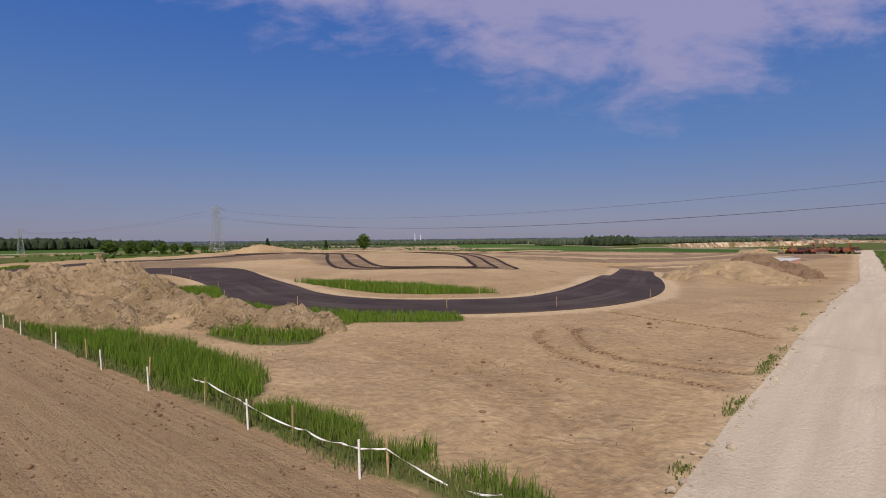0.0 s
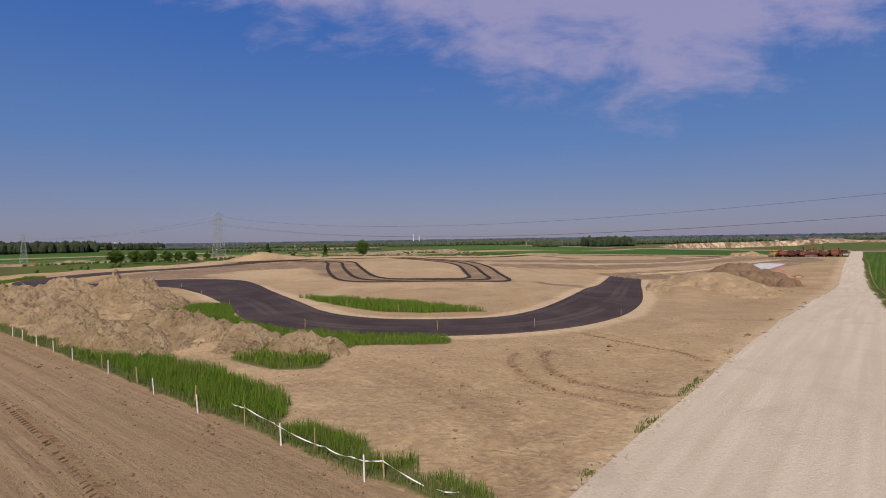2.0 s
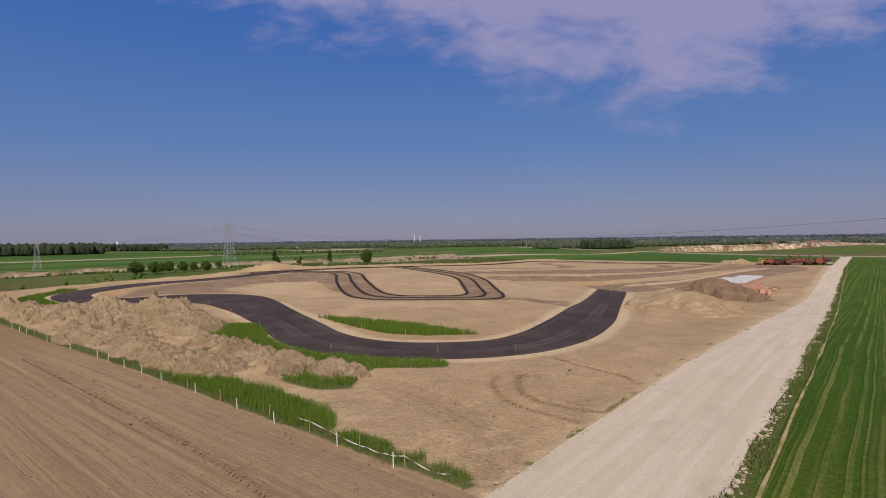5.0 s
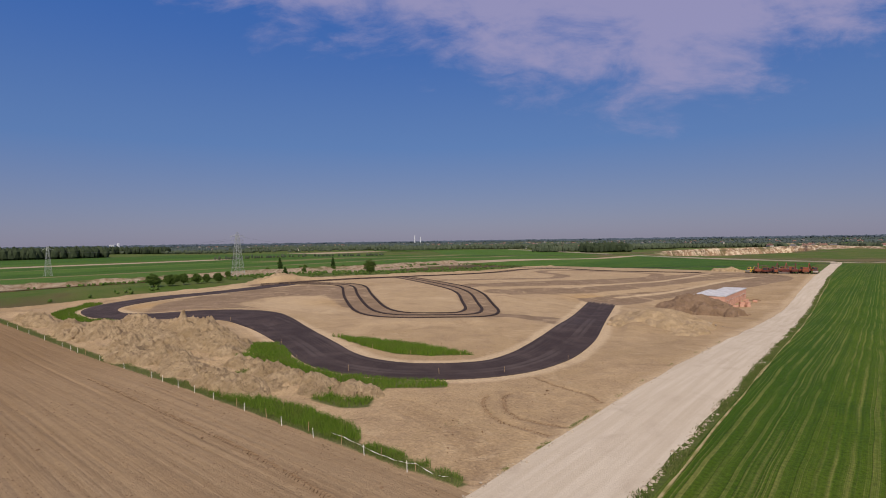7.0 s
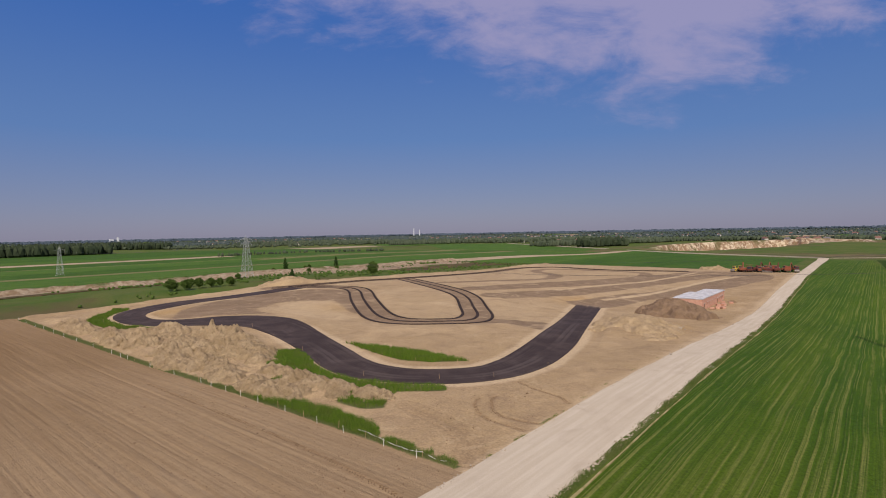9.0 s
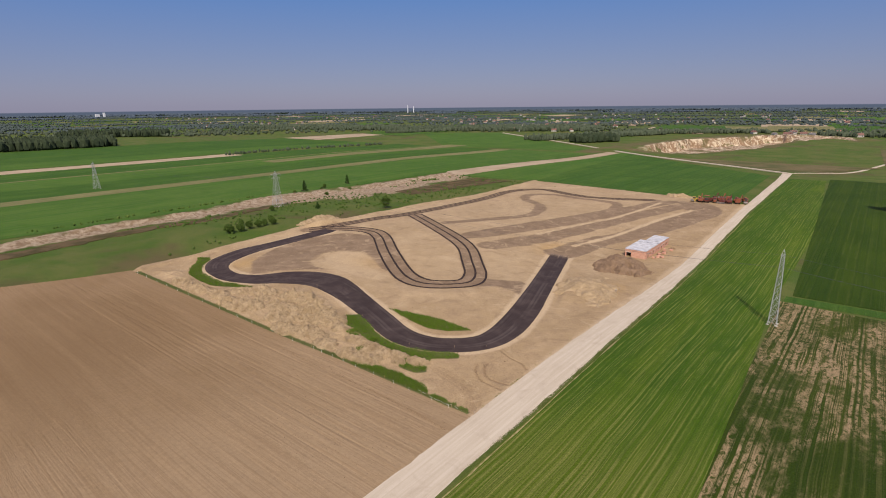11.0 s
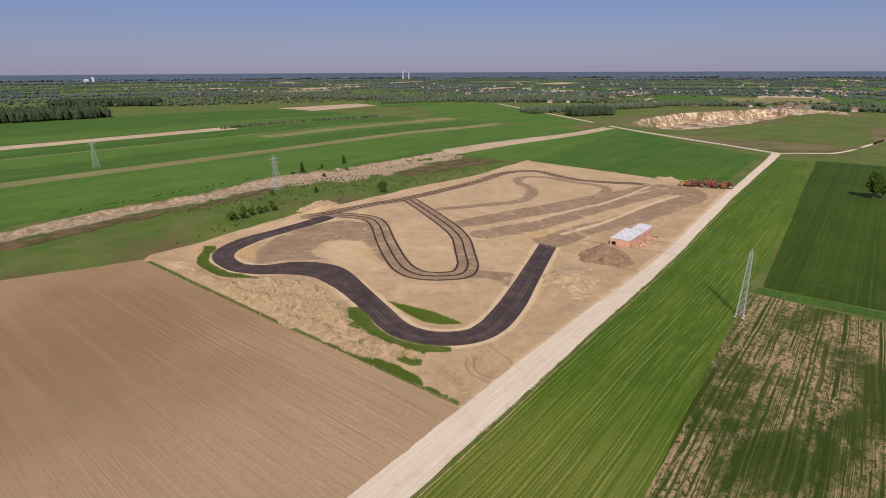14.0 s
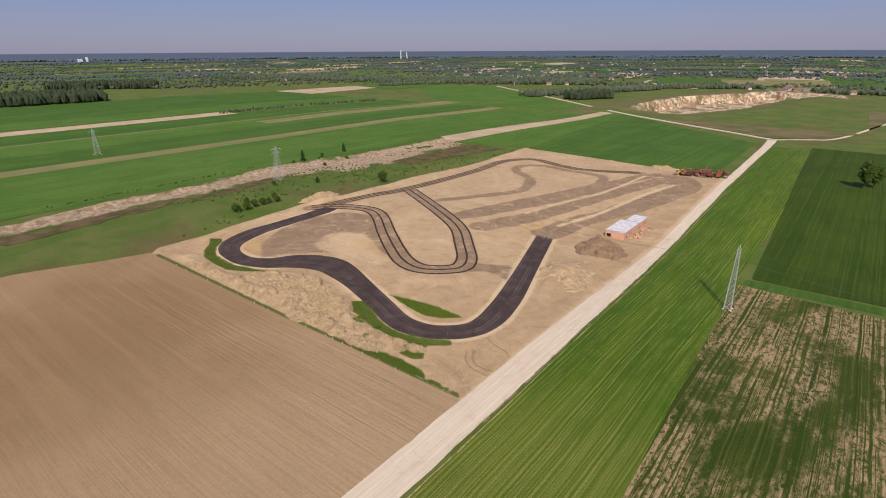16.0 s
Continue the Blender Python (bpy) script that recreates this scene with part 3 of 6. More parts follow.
# ---- lines of the plan ----
TRACK_W = curve_points([(-57, 159, 9.2), (-54.1, 150.1, 9.2), (-45.2, 124, 9.4), (-34.2, 93, 9.6), (-28.9, 77, 9.9), (-25.0, 62, 10.2), (-23.6, 53, 10.0), (-24.3, 45, 9.6),
                        (-28.6, 38.5, 9.7), (-36, 33.5, 9.5), (-44.6, 31.9, 9.7), (-52.5, 33.4, 9.6), (-61.8, 37.3, 9.5), (-74, 42.1, 9.8), (-87.8, 47.2, 11.0), (-99, 50.6, 13.2),
                        (-110, 52.5, 15.0), (-120, 50.6, 15.6), (-129, 45.2, 14.6), (-137.5, 36.9, 11.2), (-148, 32.3, 9.2), (-158, 32.5, 9.0), (-166.5, 35, 10.0), (-173, 39.8, 11.5),
                        (-177, 46.5, 12.6), (-179.8, 58, 12.2), (-180.2, 70, 10.6), (-180, 82, 10.4), (-179.3, 94, 10.2), (-179, 106, 10.4), (-180, 112, 9.0)])
TRACK, TRACK_WIDTH = TRACK_W[:, :2], TRACK_W[:, 2]
LOOP = curve_points([(-190.1, 104.4), (-184, 113), (-172, 121), (-158, 124), (-144, 118), (-120.8, 99.8), (-98.9, 84), (-84.8, 76), (-74.2, 74.3), (-65.6, 79.2), (-61.8, 87.4),
                     (-67.2, 99.3), (-79, 113), (-93, 128), (-110, 140), (-140, 158), (-173, 177)])
FAR_LEG = curve_points([(-187, 112), (-182, 149), (-177, 177), (-178, 232), (-180, 270), (-184, 306), (-180, 328), (-165, 342), (-134, 330),
                        (-107, 328), (-71, 347)])
INNER = curve_points([(-139, 169), (-117, 217), (-117, 241), (-130, 269), (-151, 285), (-161, 306), (-146, 321), (-122, 316), (-92, 314), (-83, 298),
                      (-84, 274), (-101, 191), (-108, 157)], 3)
STRAIGHT_A = curve_points([(-106, 150), (-89, 215), (-79, 264), (-71, 309), (-60, 345), (-46, 352), (-33, 347), (-24, 325), (-25, 304), (-44, 238), (-56, 197), (-60, 160)], 3)
STRAIGHT_B = curve_points([(-88, 141), (-79, 176), (-71, 228), (-61, 282), (-52, 319), (-44, 345)], 3)
INFILL = [(-161, 49), (-150, 42), (-144.5, 40), (-139.7, 48), (-127.7, 59), (-122.8, 63), (-132, 63.3), (-138.8, 66.3), (-144.5, 79), (-139.6, 87), (-130, 90.3), (-120.3, 87), (-105, 78.8), (-96, 76.7),
          (-112, 92), (-136, 112), (-150, 116), (-166, 111), (-174.5, 97), (-174, 74), (-168, 60)]
PALE_A = curve_points([(-84, 185), (-78, 225), (-69, 272), (-64, 338)], 3)
PALE_B = curve_points([(-60, 181), (-52, 223), (-46, 275), (-37, 322)], 3)
ROAD_W = curve_points([(1.3, -420, 10.2), (1.3, -60, 10.2), (1.3, 0, 10.2), (1.0, 50, 9.8), (0.2, 100, 8.6), (-0.4, 130, 7.6), (-1.4, 165, 6.8), (-2.6, 200, 6.6), (-3.8, 236, 6.5), (-5.0, 281, 6.7),
                       (-6.9, 337, 6.6), (-8.2, 393, 6.7), (-9.4, 445, 7.0), (-12, 540, 7.8), (-15, 605, 9.0), (-17, 640, 9.6)], 3)
ROAD, ROAD_WIDTH = ROAD_W[:, :2], ROAD_W[:, 2]
road_half = lambda y: np.interp(y, ROAD[:, 1], ROAD_WIDTH) / 2
BERM = [(-190, 12.5), (-120, 11.5), (-60, 11), (-42, 13), (-36, 18), (-38, 22), (-48, 23), (-60, 25), (-70, 28), (-80, 36), (-96, 42), (-108, 43), (-118, 41),
        (-128, 33), (-140, 22), (-160, 19.5), (-176, 25)]
WEDGE = [(-67.5, 46.5), (-48, 49.5), (-32.5, 49), (-38, 44), (-45, 41.6), (-55, 43)]
GRASS_S = [(-75.6, 33.2), (-70, 28.5), (-64.7, 26.1), (-58, 24.6), (-50, 22.2), (-44, 20.6), (-38, 18.2), (-33.5, 16.4), (-28.4, 16.7), (-26, 19.2), (-29, 22.6), (-30, 25.6), (-24, 30.8), (-25.6, 33.4), (-35.4, 28.4),
           (-44.6, 26.6), (-52, 27.8), (-58.6, 30.4), (-66.6, 34.4), (-73, 36.6)]
GRASS_W = [(-190, 38), (-183.7, 34), (-176, 27), (-168.8, 23), (-159, 21.3), (-145.6, 20.7), (-137.7, 24.4), (-128, 31.6), (-137, 28.6), (-148, 26), (-158, 26.4), (-168, 28.4), (-176, 33.8), (-181, 39.5), (-186, 42)]
TALL_A = [(-47, 9.9), (-45, 12.6), (-40.5, 13.4), (-36, 13.8), (-30, 14.2), (-24.4, 13.6), (-20, 12.4), (-18.4, 10.9), (-19.5, 9.8)]
TALL_B = [(-17.4, 10.0), (-16.4, 11.9), (-13.6, 11.8), (-11.6, 11.0), (-10.1, 11.4), (-9.2, 10.5), (-11.5, 9.8)]
TALL_C = [(-8.7, 10.1), (-7.6, 11.2), (-6.2, 11.2), (-5.0, 10.2)]
EDGE_STRIP = [(-190, 8.9), (-190, 11.4), (-120, 11.0), (-56, 11.0), (-46, 10.6), (-5.2, 10.7), (-5.0, 9.3), (-60, 9.0)]
RUT_A = curve_points([(-15.6, 33.2), (-15.5, 32.0), (-14.2, 29.8), (-12.4, 27.7), (-10.4, 26.6), (-8.1, 26.4), (-4.8, 27.0)], 0.5)
RUT_B = curve_points([(-17.4, 31), (-16.5, 28.8), (-15.2, 27.2), (-13.2, 25.3), (-11.2, 24.4), (-8.6, 24.1), (-4.9, 23.7)], 0.5)
RUT_C = curve_points([(-17.5, 42.6), (-14.7, 41.1), (-11.3, 39.8), (-8.1, 39.2), (-5.3, 37.1)], 0.5)
RUT_D = curve_points([(-24, 22), (-15, 20), (-10, 17.6), (-7.2, 15), (-5.4, 12)], 0.5)

# ---- the land ----
gx = axis((-6700, 0), (-1400, 250), (-700, 50), (-340, 15), (60, 8), (200, 15), (900, 100), (6700, 400))
gy = axis((-1600, 0), (-200, 100), (-10, 15), (420, 8), (780, 15), (1500, 8), (2000, 50), (6700, 250))
GX, GY = np.meshgrid(gx, gy)
under = ss(-204, -194, GX) * ss(1, 9, -GX) * ss(-120, -90, GY) * (1 - ss(350, 362, GY))
sheet("ground", GX, GY, ground_z(GX, GY) - 0.7 * under - 20.0 * (1 - ss(0.90, 1.02, pit_ring(GX, GY)[0])), MAT["meadow"], "rough green and brown grassland reaching the horizon", "ground")

# graded earth of the building site
u = axis((0, 0), (0.66, 0.0044), (1.0, 0.0016))
v = axis((9.0, 0), (58, 0.32), (185, 0.8), (394, 1.6))
U, V = np.meshgrid(u, v)
left = np.interp(V, [9, 15, 30, 42, 84, 107, 134, 176, 218, 260, 300, 363, 394], [-193, -198.4, -199, -197.4, -201, -200, -198, -198, -201, -199, -198.5, -205, -209]) + 3.0 * (fbm(V, V * 0, 0.06, 4) - 0.5)
right = np.interp(V, ROAD[:, 1], ROAD[:, 0]) - road_half(V) + 0.8
SX = left + (right - left) * U
SY = V - ss(300, 394, V) * 24 * ss(0.6, 1.0, U)
d_track, d_loop, d_far = near(SX, SY, TRACK), near(SX, SY, LOOP), near(SX, SY, FAR_LEG)
d_road = near(SX, SY, ROAD[(ROAD[:, 1] > -10) & (ROAD[:, 1] < 420)])
half_w = TRACK_WIDTH.max() / 2
flat = ss(half_w, half_w + 3.0, d_track) * ss(5.6, 8, d_loop) * ss(4.6, 7, d_far)
berm_edge = curve_points(BERM + BERM[:1], 1.0)
d_berm = near(SX, SY, berm_edge)
berm = inside(SX, SY, BERM) * ss(0.3, 5.0, d_berm)
calm = ss(4.4, 9, d_road) * ss(9.9, 12.5, SY)
relief = 0.35 * (fbm(SX, SY, 0.06, 4) - 0.5) + 0.16 * (fbm(SX, SY, 0.5, 4, 0.6) - 0.5)
relief = relief + berm * (1.3 * fbm(SX, SY, 0.10, 5, 0.62, True) - 0.35) + berm * 0.8 * (fbm(SX, SY, 0.4, 4, 0.6, True) - 0.5)
# low banks of pushed-up soil beside the loop and along the west edge
bank = np.exp(-((d_loop - 11) / 3.0) ** 2) * 0.5 * fbm(SX, SY, 0.1, 3) + np.exp(-((SX - left - 4) / 2.6) ** 2) * 1.5 * fbm(SX, SY, 0.08, 4, 0.6)
mound = 1.6 * np.exp(-(((SX + 24) / 9) ** 2 + ((SY - 112) / 22) ** 2)) * (0.7 + 0.6 * fbm(SX, SY, 0.15, 4, 0.6))
mound = mound + 2.4 * np.exp(-(((SX + 192) / 6) ** 2 + ((SY - 118) / 14) ** 2))
relief = (relief + bank + mound) * flat * calm
d_rut = np.minimum.reduce([near(SX, SY, k) for k in (RUT_A, RUT_B, RUT_C, RUT_D)])
d_rut2 = np.minimum(np.abs(near(SX, SY, RUT_D) - 1.6), np.abs(near(SX, SY, RUT_D) - 0.8))
rut = np.maximum(1 - ss(0.15, 0.6, d_rut), 0.7 * (1 - ss(0.12, 0.4, d_rut2))) * (0.4 + 0.9 * fbm(SX, SY, 0.8, 3))
relief = relief - 0.13 * rut + 0.07 * np.exp(-((d_rut - 1.0) / 0.25) ** 2) * fbm(SX, SY, 0.9, 3)
wob = 2.5 * (fbm(SX, SY, 0.12, 4) - 0.5)
grey = np.maximum.reduce([1 - ss(4.6, 5.8, d_loop + 0.5 * wob), 1 - ss(4.4, 5.4, d_far + 0.5 * wob), 1 - ss(3.6, 4.6, near(SX, SY, INNER) + wob),
                          1 - ss(5.5, 7.0, near(SX, SY, STRAIGHT_A) + wob), 1 - ss(6.0, 7.5, near(SX, SY, STRAIGHT_B) + wob),
                          inside(SX, SY, INFILL) * ss(0, 1.5, near(SX, SY, curve_points(INFILL + INFILL[:1], 2)))])
for poly in ([(-62.7, 156), (-58.5, 185), (-53, 240), (-43, 298), (-38.5, 318), (-58, 334), (-41, 348), (-26, 327), (-20.7, 307), (-24, 275), (-33, 237), (-45.5, 204), (-47.5, 193), (-50, 158)],
             [(-79.5, 122), (-66.3, 102.5), (-61, 99.5), (-56.3, 99.4), (-48.4, 106.5), (-43.8, 103), (-38, 88), (-42.8, 90), (-49.8, 89.8), (-57.4, 83), (-59.3, 93.5), (-64.5, 104.6)]):
    rim = near(SX, SY, curve_points(poly + poly[:1], 1.5))
    grey = np.maximum(grey, inside(SX, SY, poly) * ss(0, 1.6, rim + 0.4 * wob))
pale_line = np.maximum(1 - ss(1.0, 2.2, near(SX, SY, PALE_A) + 0.6 * wob), 1 - ss(1.2, 2.6, near(SX, SY, PALE_B) + 0.6 * wob))
grey = grey * (1 - pale_line)
shoulder = 1 - ss(6.2, 7.6, d_track + 0.5 * wob)
PATCH = [(-138, 66.6), (-141, 84), (-128, 90.4), (-110.6, 79.5), (-98.4, 75), (-90, 66), (-104, 63), (-122, 64)]
in_patch = inside(SX, SY, PATCH) * ss(0, 3, near(SX, SY, curve_points(PATCH + PATCH[:1], 2)))
pale = np.maximum.reduce([pale_line, shoulder, 0.6 * in_patch, 0.55 * ss(40, 60, -SX) * ss(52, 64, SY) * (1 - grey) * fbm(SX, SY, 0.07, 5, 0.6), 0.75 * np.exp(-(((SX + 88) / 9) ** 2 + ((SY - 108) / 5) ** 2)), 0.8 * (1 - ss(4.5, 7, d_road + wob)),
                          0.8 * np.exp(-(((SX + 34) / 10) ** 2 + ((SY - 150) / 16) ** 2)) * fbm(SX, SY, 0.2, 3), 0.2 * berm * fbm(SX, SY, 0.2, 4)])
ochre = np.maximum.reduce([np.exp(-(((SX + 66) / 7) ** 2 + ((SY - 168) / 13) ** 2)), np.exp(-(((SX + 14) / 4) ** 2 + ((SY - 118) / 12) ** 2)) * 1.3 * fbm(SX, SY, 0.4, 4),
                           0.9 * np.exp(-(((SX + 162) / 7) ** 2 + ((SY - 46) / 8) ** 2)), 0.5 * np.exp(-(((SX + 112) / 14) ** 2 + ((SY - 82) / 8) ** 2))])
green = np.zeros_like(SX)
for poly in (WEDGE, GRASS_S, GRASS_W, TALL_A, TALL_B, TALL_C, EDGE_STRIP):
    rim = near(SX, SY, curve_points(poly + poly[:1], 0.7))
    green = np.maximum(green, inside(SX, SY, poly) * ss(0.0, 0.5, rim))
SZ = ground_z(SX, SY) + 0.10 + relief * (1 - 0.6 * green)
sheet("site_ground", SX, SY, SZ, MAT["site"], "bare graded tan soil with tyre ruts and scrapes", "ground",
      {"grey": np.clip(grey, 0, 1), "pale": np.clip(pale, 0, 1), "ochre": np.clip(ochre, 0, 1), "rut": np.clip(rut, 0, 1), "green": green})

near_x, near_y, near_z = [k[(SX > -66) & (SY < 60)] for k in (SX, SY, SZ)]


def surface_z(x, y):
    """Height of the graded soil near its south-east corner."""
    out = np.empty(len(x))
    for i in range(0, len(x), 64):
        d = (x[i:i + 64, None] - near_x[None]) ** 2 + (y[i:i + 64, None] - near_y[None]) ** 2
        out[i:i + 64] = near_z[d.argmin(1)]
    return out


# tilled field south of the fence, with real furrows where the camera passes
fx = axis((0, 0), (0.55, 0.02), (1.0, 0.006))
fy = axis((-330, 0), (-60, 6.0), (-22, 0.6), (9.2, 0.16))
FU, FY = np.meshgrid(fx, fy)
f_left = np.interp(FY, [-330, -42, 10], [-240, -212, -194.6])
FX = f_left + (-3.6 - f_left) * FU
row = fbm(FX * 0.02, FY, 1.6, 3, 0.6)
furrow = 0.17 * (row - 0.5) * ss(-60, -20, FY) + 0.10 * (fbm(FX, FY, 0.9, 3) - 0.5)
wheel = 0.0
for y0 in (3.0, 1.2, -14.0, -12.2):
    wheel = wheel - 0.06 * np.exp(-((FY - y0 - 0.5 * np.sin(FX * 0.05)) / 0.22) ** 2)
sheet("tilled_field", FX, FY, ground_z(FX, FY) + 0.10 + (0.02 + furrow + wheel) * ss(4.2, 7, -FX), MAT["plough"], "freshly tilled brown field with fine furrows", "field")

# sown fields round about
r_edge = lambda y: float(np.interp(y, ROAD[:, 1], ROAD[:, 0]) + road_half(y)) + 1.4
for k, (y0, y1) in enumerate(((-420, -60), (-60, 60), (60, 160), (160, 310), (310, 575))):
    xr0, xr1 = np.interp((y0, y1), (-420, 0, 60, 160, 270, 410, 600), (58, 46, 43, 37, 40, 34, 22))
    a = quad_field("cereal_field", [(r_edge(y0), y0), (xr0, y0), (xr1, y1), (r_edge(y1), y1)], 0.16, MAT["crop"],
                   "bright green young cereal with pale drill lines", nu=16, nv=30)
quad_field("thin_field", [(59, -420), (130, -420), (130, 160), (39, 163)], 0.15, MAT["crop_patchy"], "patchy thin crop with bare tan rows", nu=20, nv=60)
quad_field("meadow_strip", [(40, 164), (330, 176), (330, 186), (40, 172)], 0.14, MAT["crop_dark"], "narrow green grass balk between fields", nu=40, nv=4)
quad_field("dense_field", [(42, 174), (330, 188), (330, 600), (26, 590)], 0.16, MAT["crop_deep"], "dark green dense cereal field", nu=40, nv=60)
quad_field("thin_field", [(132, -420), (330, -420), (330, 172), (132, 163)], 0.15, MAT["crop_deep"], "dark green dense cereal field", nu=30, nv=50)
quad_field("north_field", [(-206, 396), (-20, 374), (-27, 590), (-252, 792)], 0.18, MAT["crop_dark"], "dark green field beyond the building site", nu=40, nv=50)
quad_field("north_field", [(-285, 372), (-206, 396), (-252, 792), (-274, 800)], 0.16, MAT["crop_mid"], "mid green field beside a bare strip", nu=20, nv=50)
quad_field("bare_strip", [(-318, 392), (-285, 372), (-273, 800), (-297, 804)], 0.2, MAT["tan"], "bare tan strip of tilled land", nu=10, nv=50)
bands = ((-480, -322, "crop_mid"), (-512, -480, "crop_olive"), (-590, -512, "crop_dark"), (-668, -590, "crop_mid"), (-674, -668, "crop_olive"),
         (-770, -674, "crop_dark"), (-812, -770, "tan"), (-900, -812, "crop_mid"), (-1180, -900, "crop_dark"))
for k, (x0, x1, key) in enumerate(bands):
    top = 400 if key == "tan" else 760
    quad_field("field_band", [(x0 - 20, -600), (x1 - 20, -600), (x1 + 18, top), (x0 + 18, top)], 0.2 + 0.01 * k, MAT[key],
               {"tan": "dry tan strip of fallow", "crop_olive": "thin olive strip of crop"}.get(key, "long green strip of cereal"), nu=14, nv=60)
quad_field("field_band", [(-620, 762), (-300, 806), (-800, 1245), (-1000, 1130)], 0.2, MAT["crop_mid"], "green field before the woods", nu=30, nv=30)
quad_field("field_band", [(-640, 360), (-606, 360), (-590, 800), (-640, 800)], 0.34, MAT["crop_olive"], "thin olive strip of crop", nu=8, nv=40)
quad_field("field_band", [(-1170, 764), (-1020, 764), (-1040, 1080), (-1130, 1215)], 0.2, MAT["tan"], "dry tan strip of fallow", nu=10, nv=30)
far_plots = random.Random(11)
for k in range(120):
    d, a = far_plots.uniform(1500, 5600), radians(far_plots.uniform(-8, 84))
    cx, cy, w, l = -math.sin(a) * d, math.cos(a) * d, far_plots.uniform(70, 220), far_plots.uniform(200, 620)
    quad_field("far_plot", [(cx, cy), (cx + w, cy - 40), (cx + w - 60, cy + l), (cx - 60, cy + l)], 0.5 + 0.012 * k,
               MAT[far_plots.choice(("crop_mid", "crop_dark", "crop_olive", "tan", "crop_mid"))], "far field seen through hazy air", nu=4, nv=4)

# gravel road, its branches and verge
ribbon("road", ROAD, ROAD_WIDTH, 0.15, MAT["gravel"], "pale crushed-stone site road, rutted and dusty", "road", across=10, ragged=0.9)
ribbon("farm_track", curve_points([(-17, 632), (-36, 645), (-70, 672), (-155, 729), (-273, 812), (-448, 961), (-793, 1244)], 8), 6.0, 0.9, MAT["gravel"],
       "pale gravel farm track between fields", "road", across=4, ragged=0.8)
ribbon("farm_track", curve_points([(-17, 632), (0, 650), (18, 664), (42, 697), (79, 860), (110, 1000)], 8), 4.0, 0.30, MAT["gravel"],
       "pale gravel farm track between fields", "road", across=4, ragged=0.8)
ribbon("verge", ROAD, 2.0, 0.14, MAT["meadow"], "rough grassy road verge", "verge", across=4, shift=-(ROAD_WIDTH / 2 + 0.6)[:, None], ragged=1.2)
edge_run = (ROAD[:, 1] > -60) & (ROAD[:, 1] < 330)
ribbon("dry_edge", ROAD[edge_run], 0.22, 0.25, MAT["straw"], "pale dry straw edge of the sown field", "field edge", across=3, shift=-(ROAD_WIDTH[edge_run] / 2 + 1.5)[:, None], ragged=0.5)

# old borrow trench west of the site: pale broken bank
TRENCH = curve_points([(-303, -150), (-290, -28), (-293, 0), (-298, 36), (-293, 88), (-303, 132), (-298, 165), (-288, 198), (-281, 258), (-283, 350), (-284, 372)], 3)
tn = side_of(TRENCH)
off = np.linspace(-1, 1, 44)
s_run = np.arange(len(TRENCH))
half = np.interp(TRENCH[:, 1], (-150, -28, 36, 88, 132, 160, 198, 258, 350), (10, 11, 14, 15, 15, 26, 35, 27, 20)) * (0.72 + 0.56 * fbm(s_run, s_run * 0 + 5, 0.08, 3))
TX, TY = TRENCH[:, None, 0] + tn[:, None, 0] * off * half[:, None], TRENCH[:, None, 1] + tn[:, None, 1] * off * half[:, None]
scarp = ss(0.15, 0.62, off + 0.5 * (fbm(TX, TY, 0.06, 3) - 0.5)) * (1 - ss(0.72, 0.98, off))
TZ = ground_z(TX, TY) - 0.15 + 0.45 * (1 - np.abs(off)) ** 0.5 + 2.6 * scarp * (0.5 + 0.8 * fbm(TX, TY, 0.12, 4, 0.6, True)) + 0.9 * (1 - np.abs(off)) * (fbm(TX, TY, 0.22, 5, 0.65, True) - 0.5)
turf = ss(0.42, 0.62, 0.62 * np.abs(off) + 0.9 * (fbm(TX, TY, 0.07, 5, 0.62) - 0.42))
sheet("earth_bank", TX, TY, TZ, MAT["bank"], "long broken bank of pale rubble and soil", "bank", {"turf": turf})

low = TRENCH[TRENCH[:, 1] < 145]
ribbon("heath_strip", low, np.interp(low[:, 1], (-150, 20, 145), (18, 17, 9)), 0.3, MAT["heath"], "dry brown heath below the pale bank", "heath", across=8, shift=-np.interp(low[:, 1], (-150, 36, 145), (17, 21, 22))[:, None], ragged=9.0)
quad_field("heath_strip", [(-262, 250), (-238, 246), (-222, 380), (-264, 372)], 0.25, MAT["heath"], "dry brown heath at the meadow's end", "heath", nu=8, nv=20)

quad_field("rough_pasture", [(-30, 648), (-4, 655), (70, 760), (-196, 760)], 0.35, MAT["pasture"], "rough brownish pasture between farm tracks", "pasture", nu=16, nv=16)
quad_field("rough_pasture", [(70, 756), (82, 880), (104, 1010), (60, 1100)], 0.3, MAT["pasture"], "rough brownish pasture beside the sand pit", "pasture", nu=8, nv=12)

# sand pit to the north: a cut into rising ground, with a rubbly floor
PX, PY = np.meshgrid(np.linspace(-420, 70, 210), np.linspace(755, 1560, 230))
rag = 0.42 * (fbm(PX, PY, 0.016, 4) - 0.5)
rr, up_side = pit_ring(PX, PY)
fall = up_side * ss(0.82, 0.93, rr) + (1 - up_side) * ss(0.40, 0.97, rr)
lift = -15.0 * (1 - fall) + 3.5 * up_side * ss(0.85, 0.95, rr) * (1 - ss(1.0, 1.75, rr))
lift = lift + 2.2 * (1 - ss(0.7, 0.9, rr)) * (fbm(PX, PY, 0.05, 5, 0.65, True) - 0.6)
face = ss(0.78, 0.84, rr) * (1 - ss(0.90, 0.97, rr)) * up_side
lift = lift + 7.0 * face * (fbm(PX * 1.0 + PY * 0.3, PY, 0.055, 4, 0.6, True) - 0.6)
ea, eb = (PX + 40) / 62.0, (PY - 1330) / 60.0
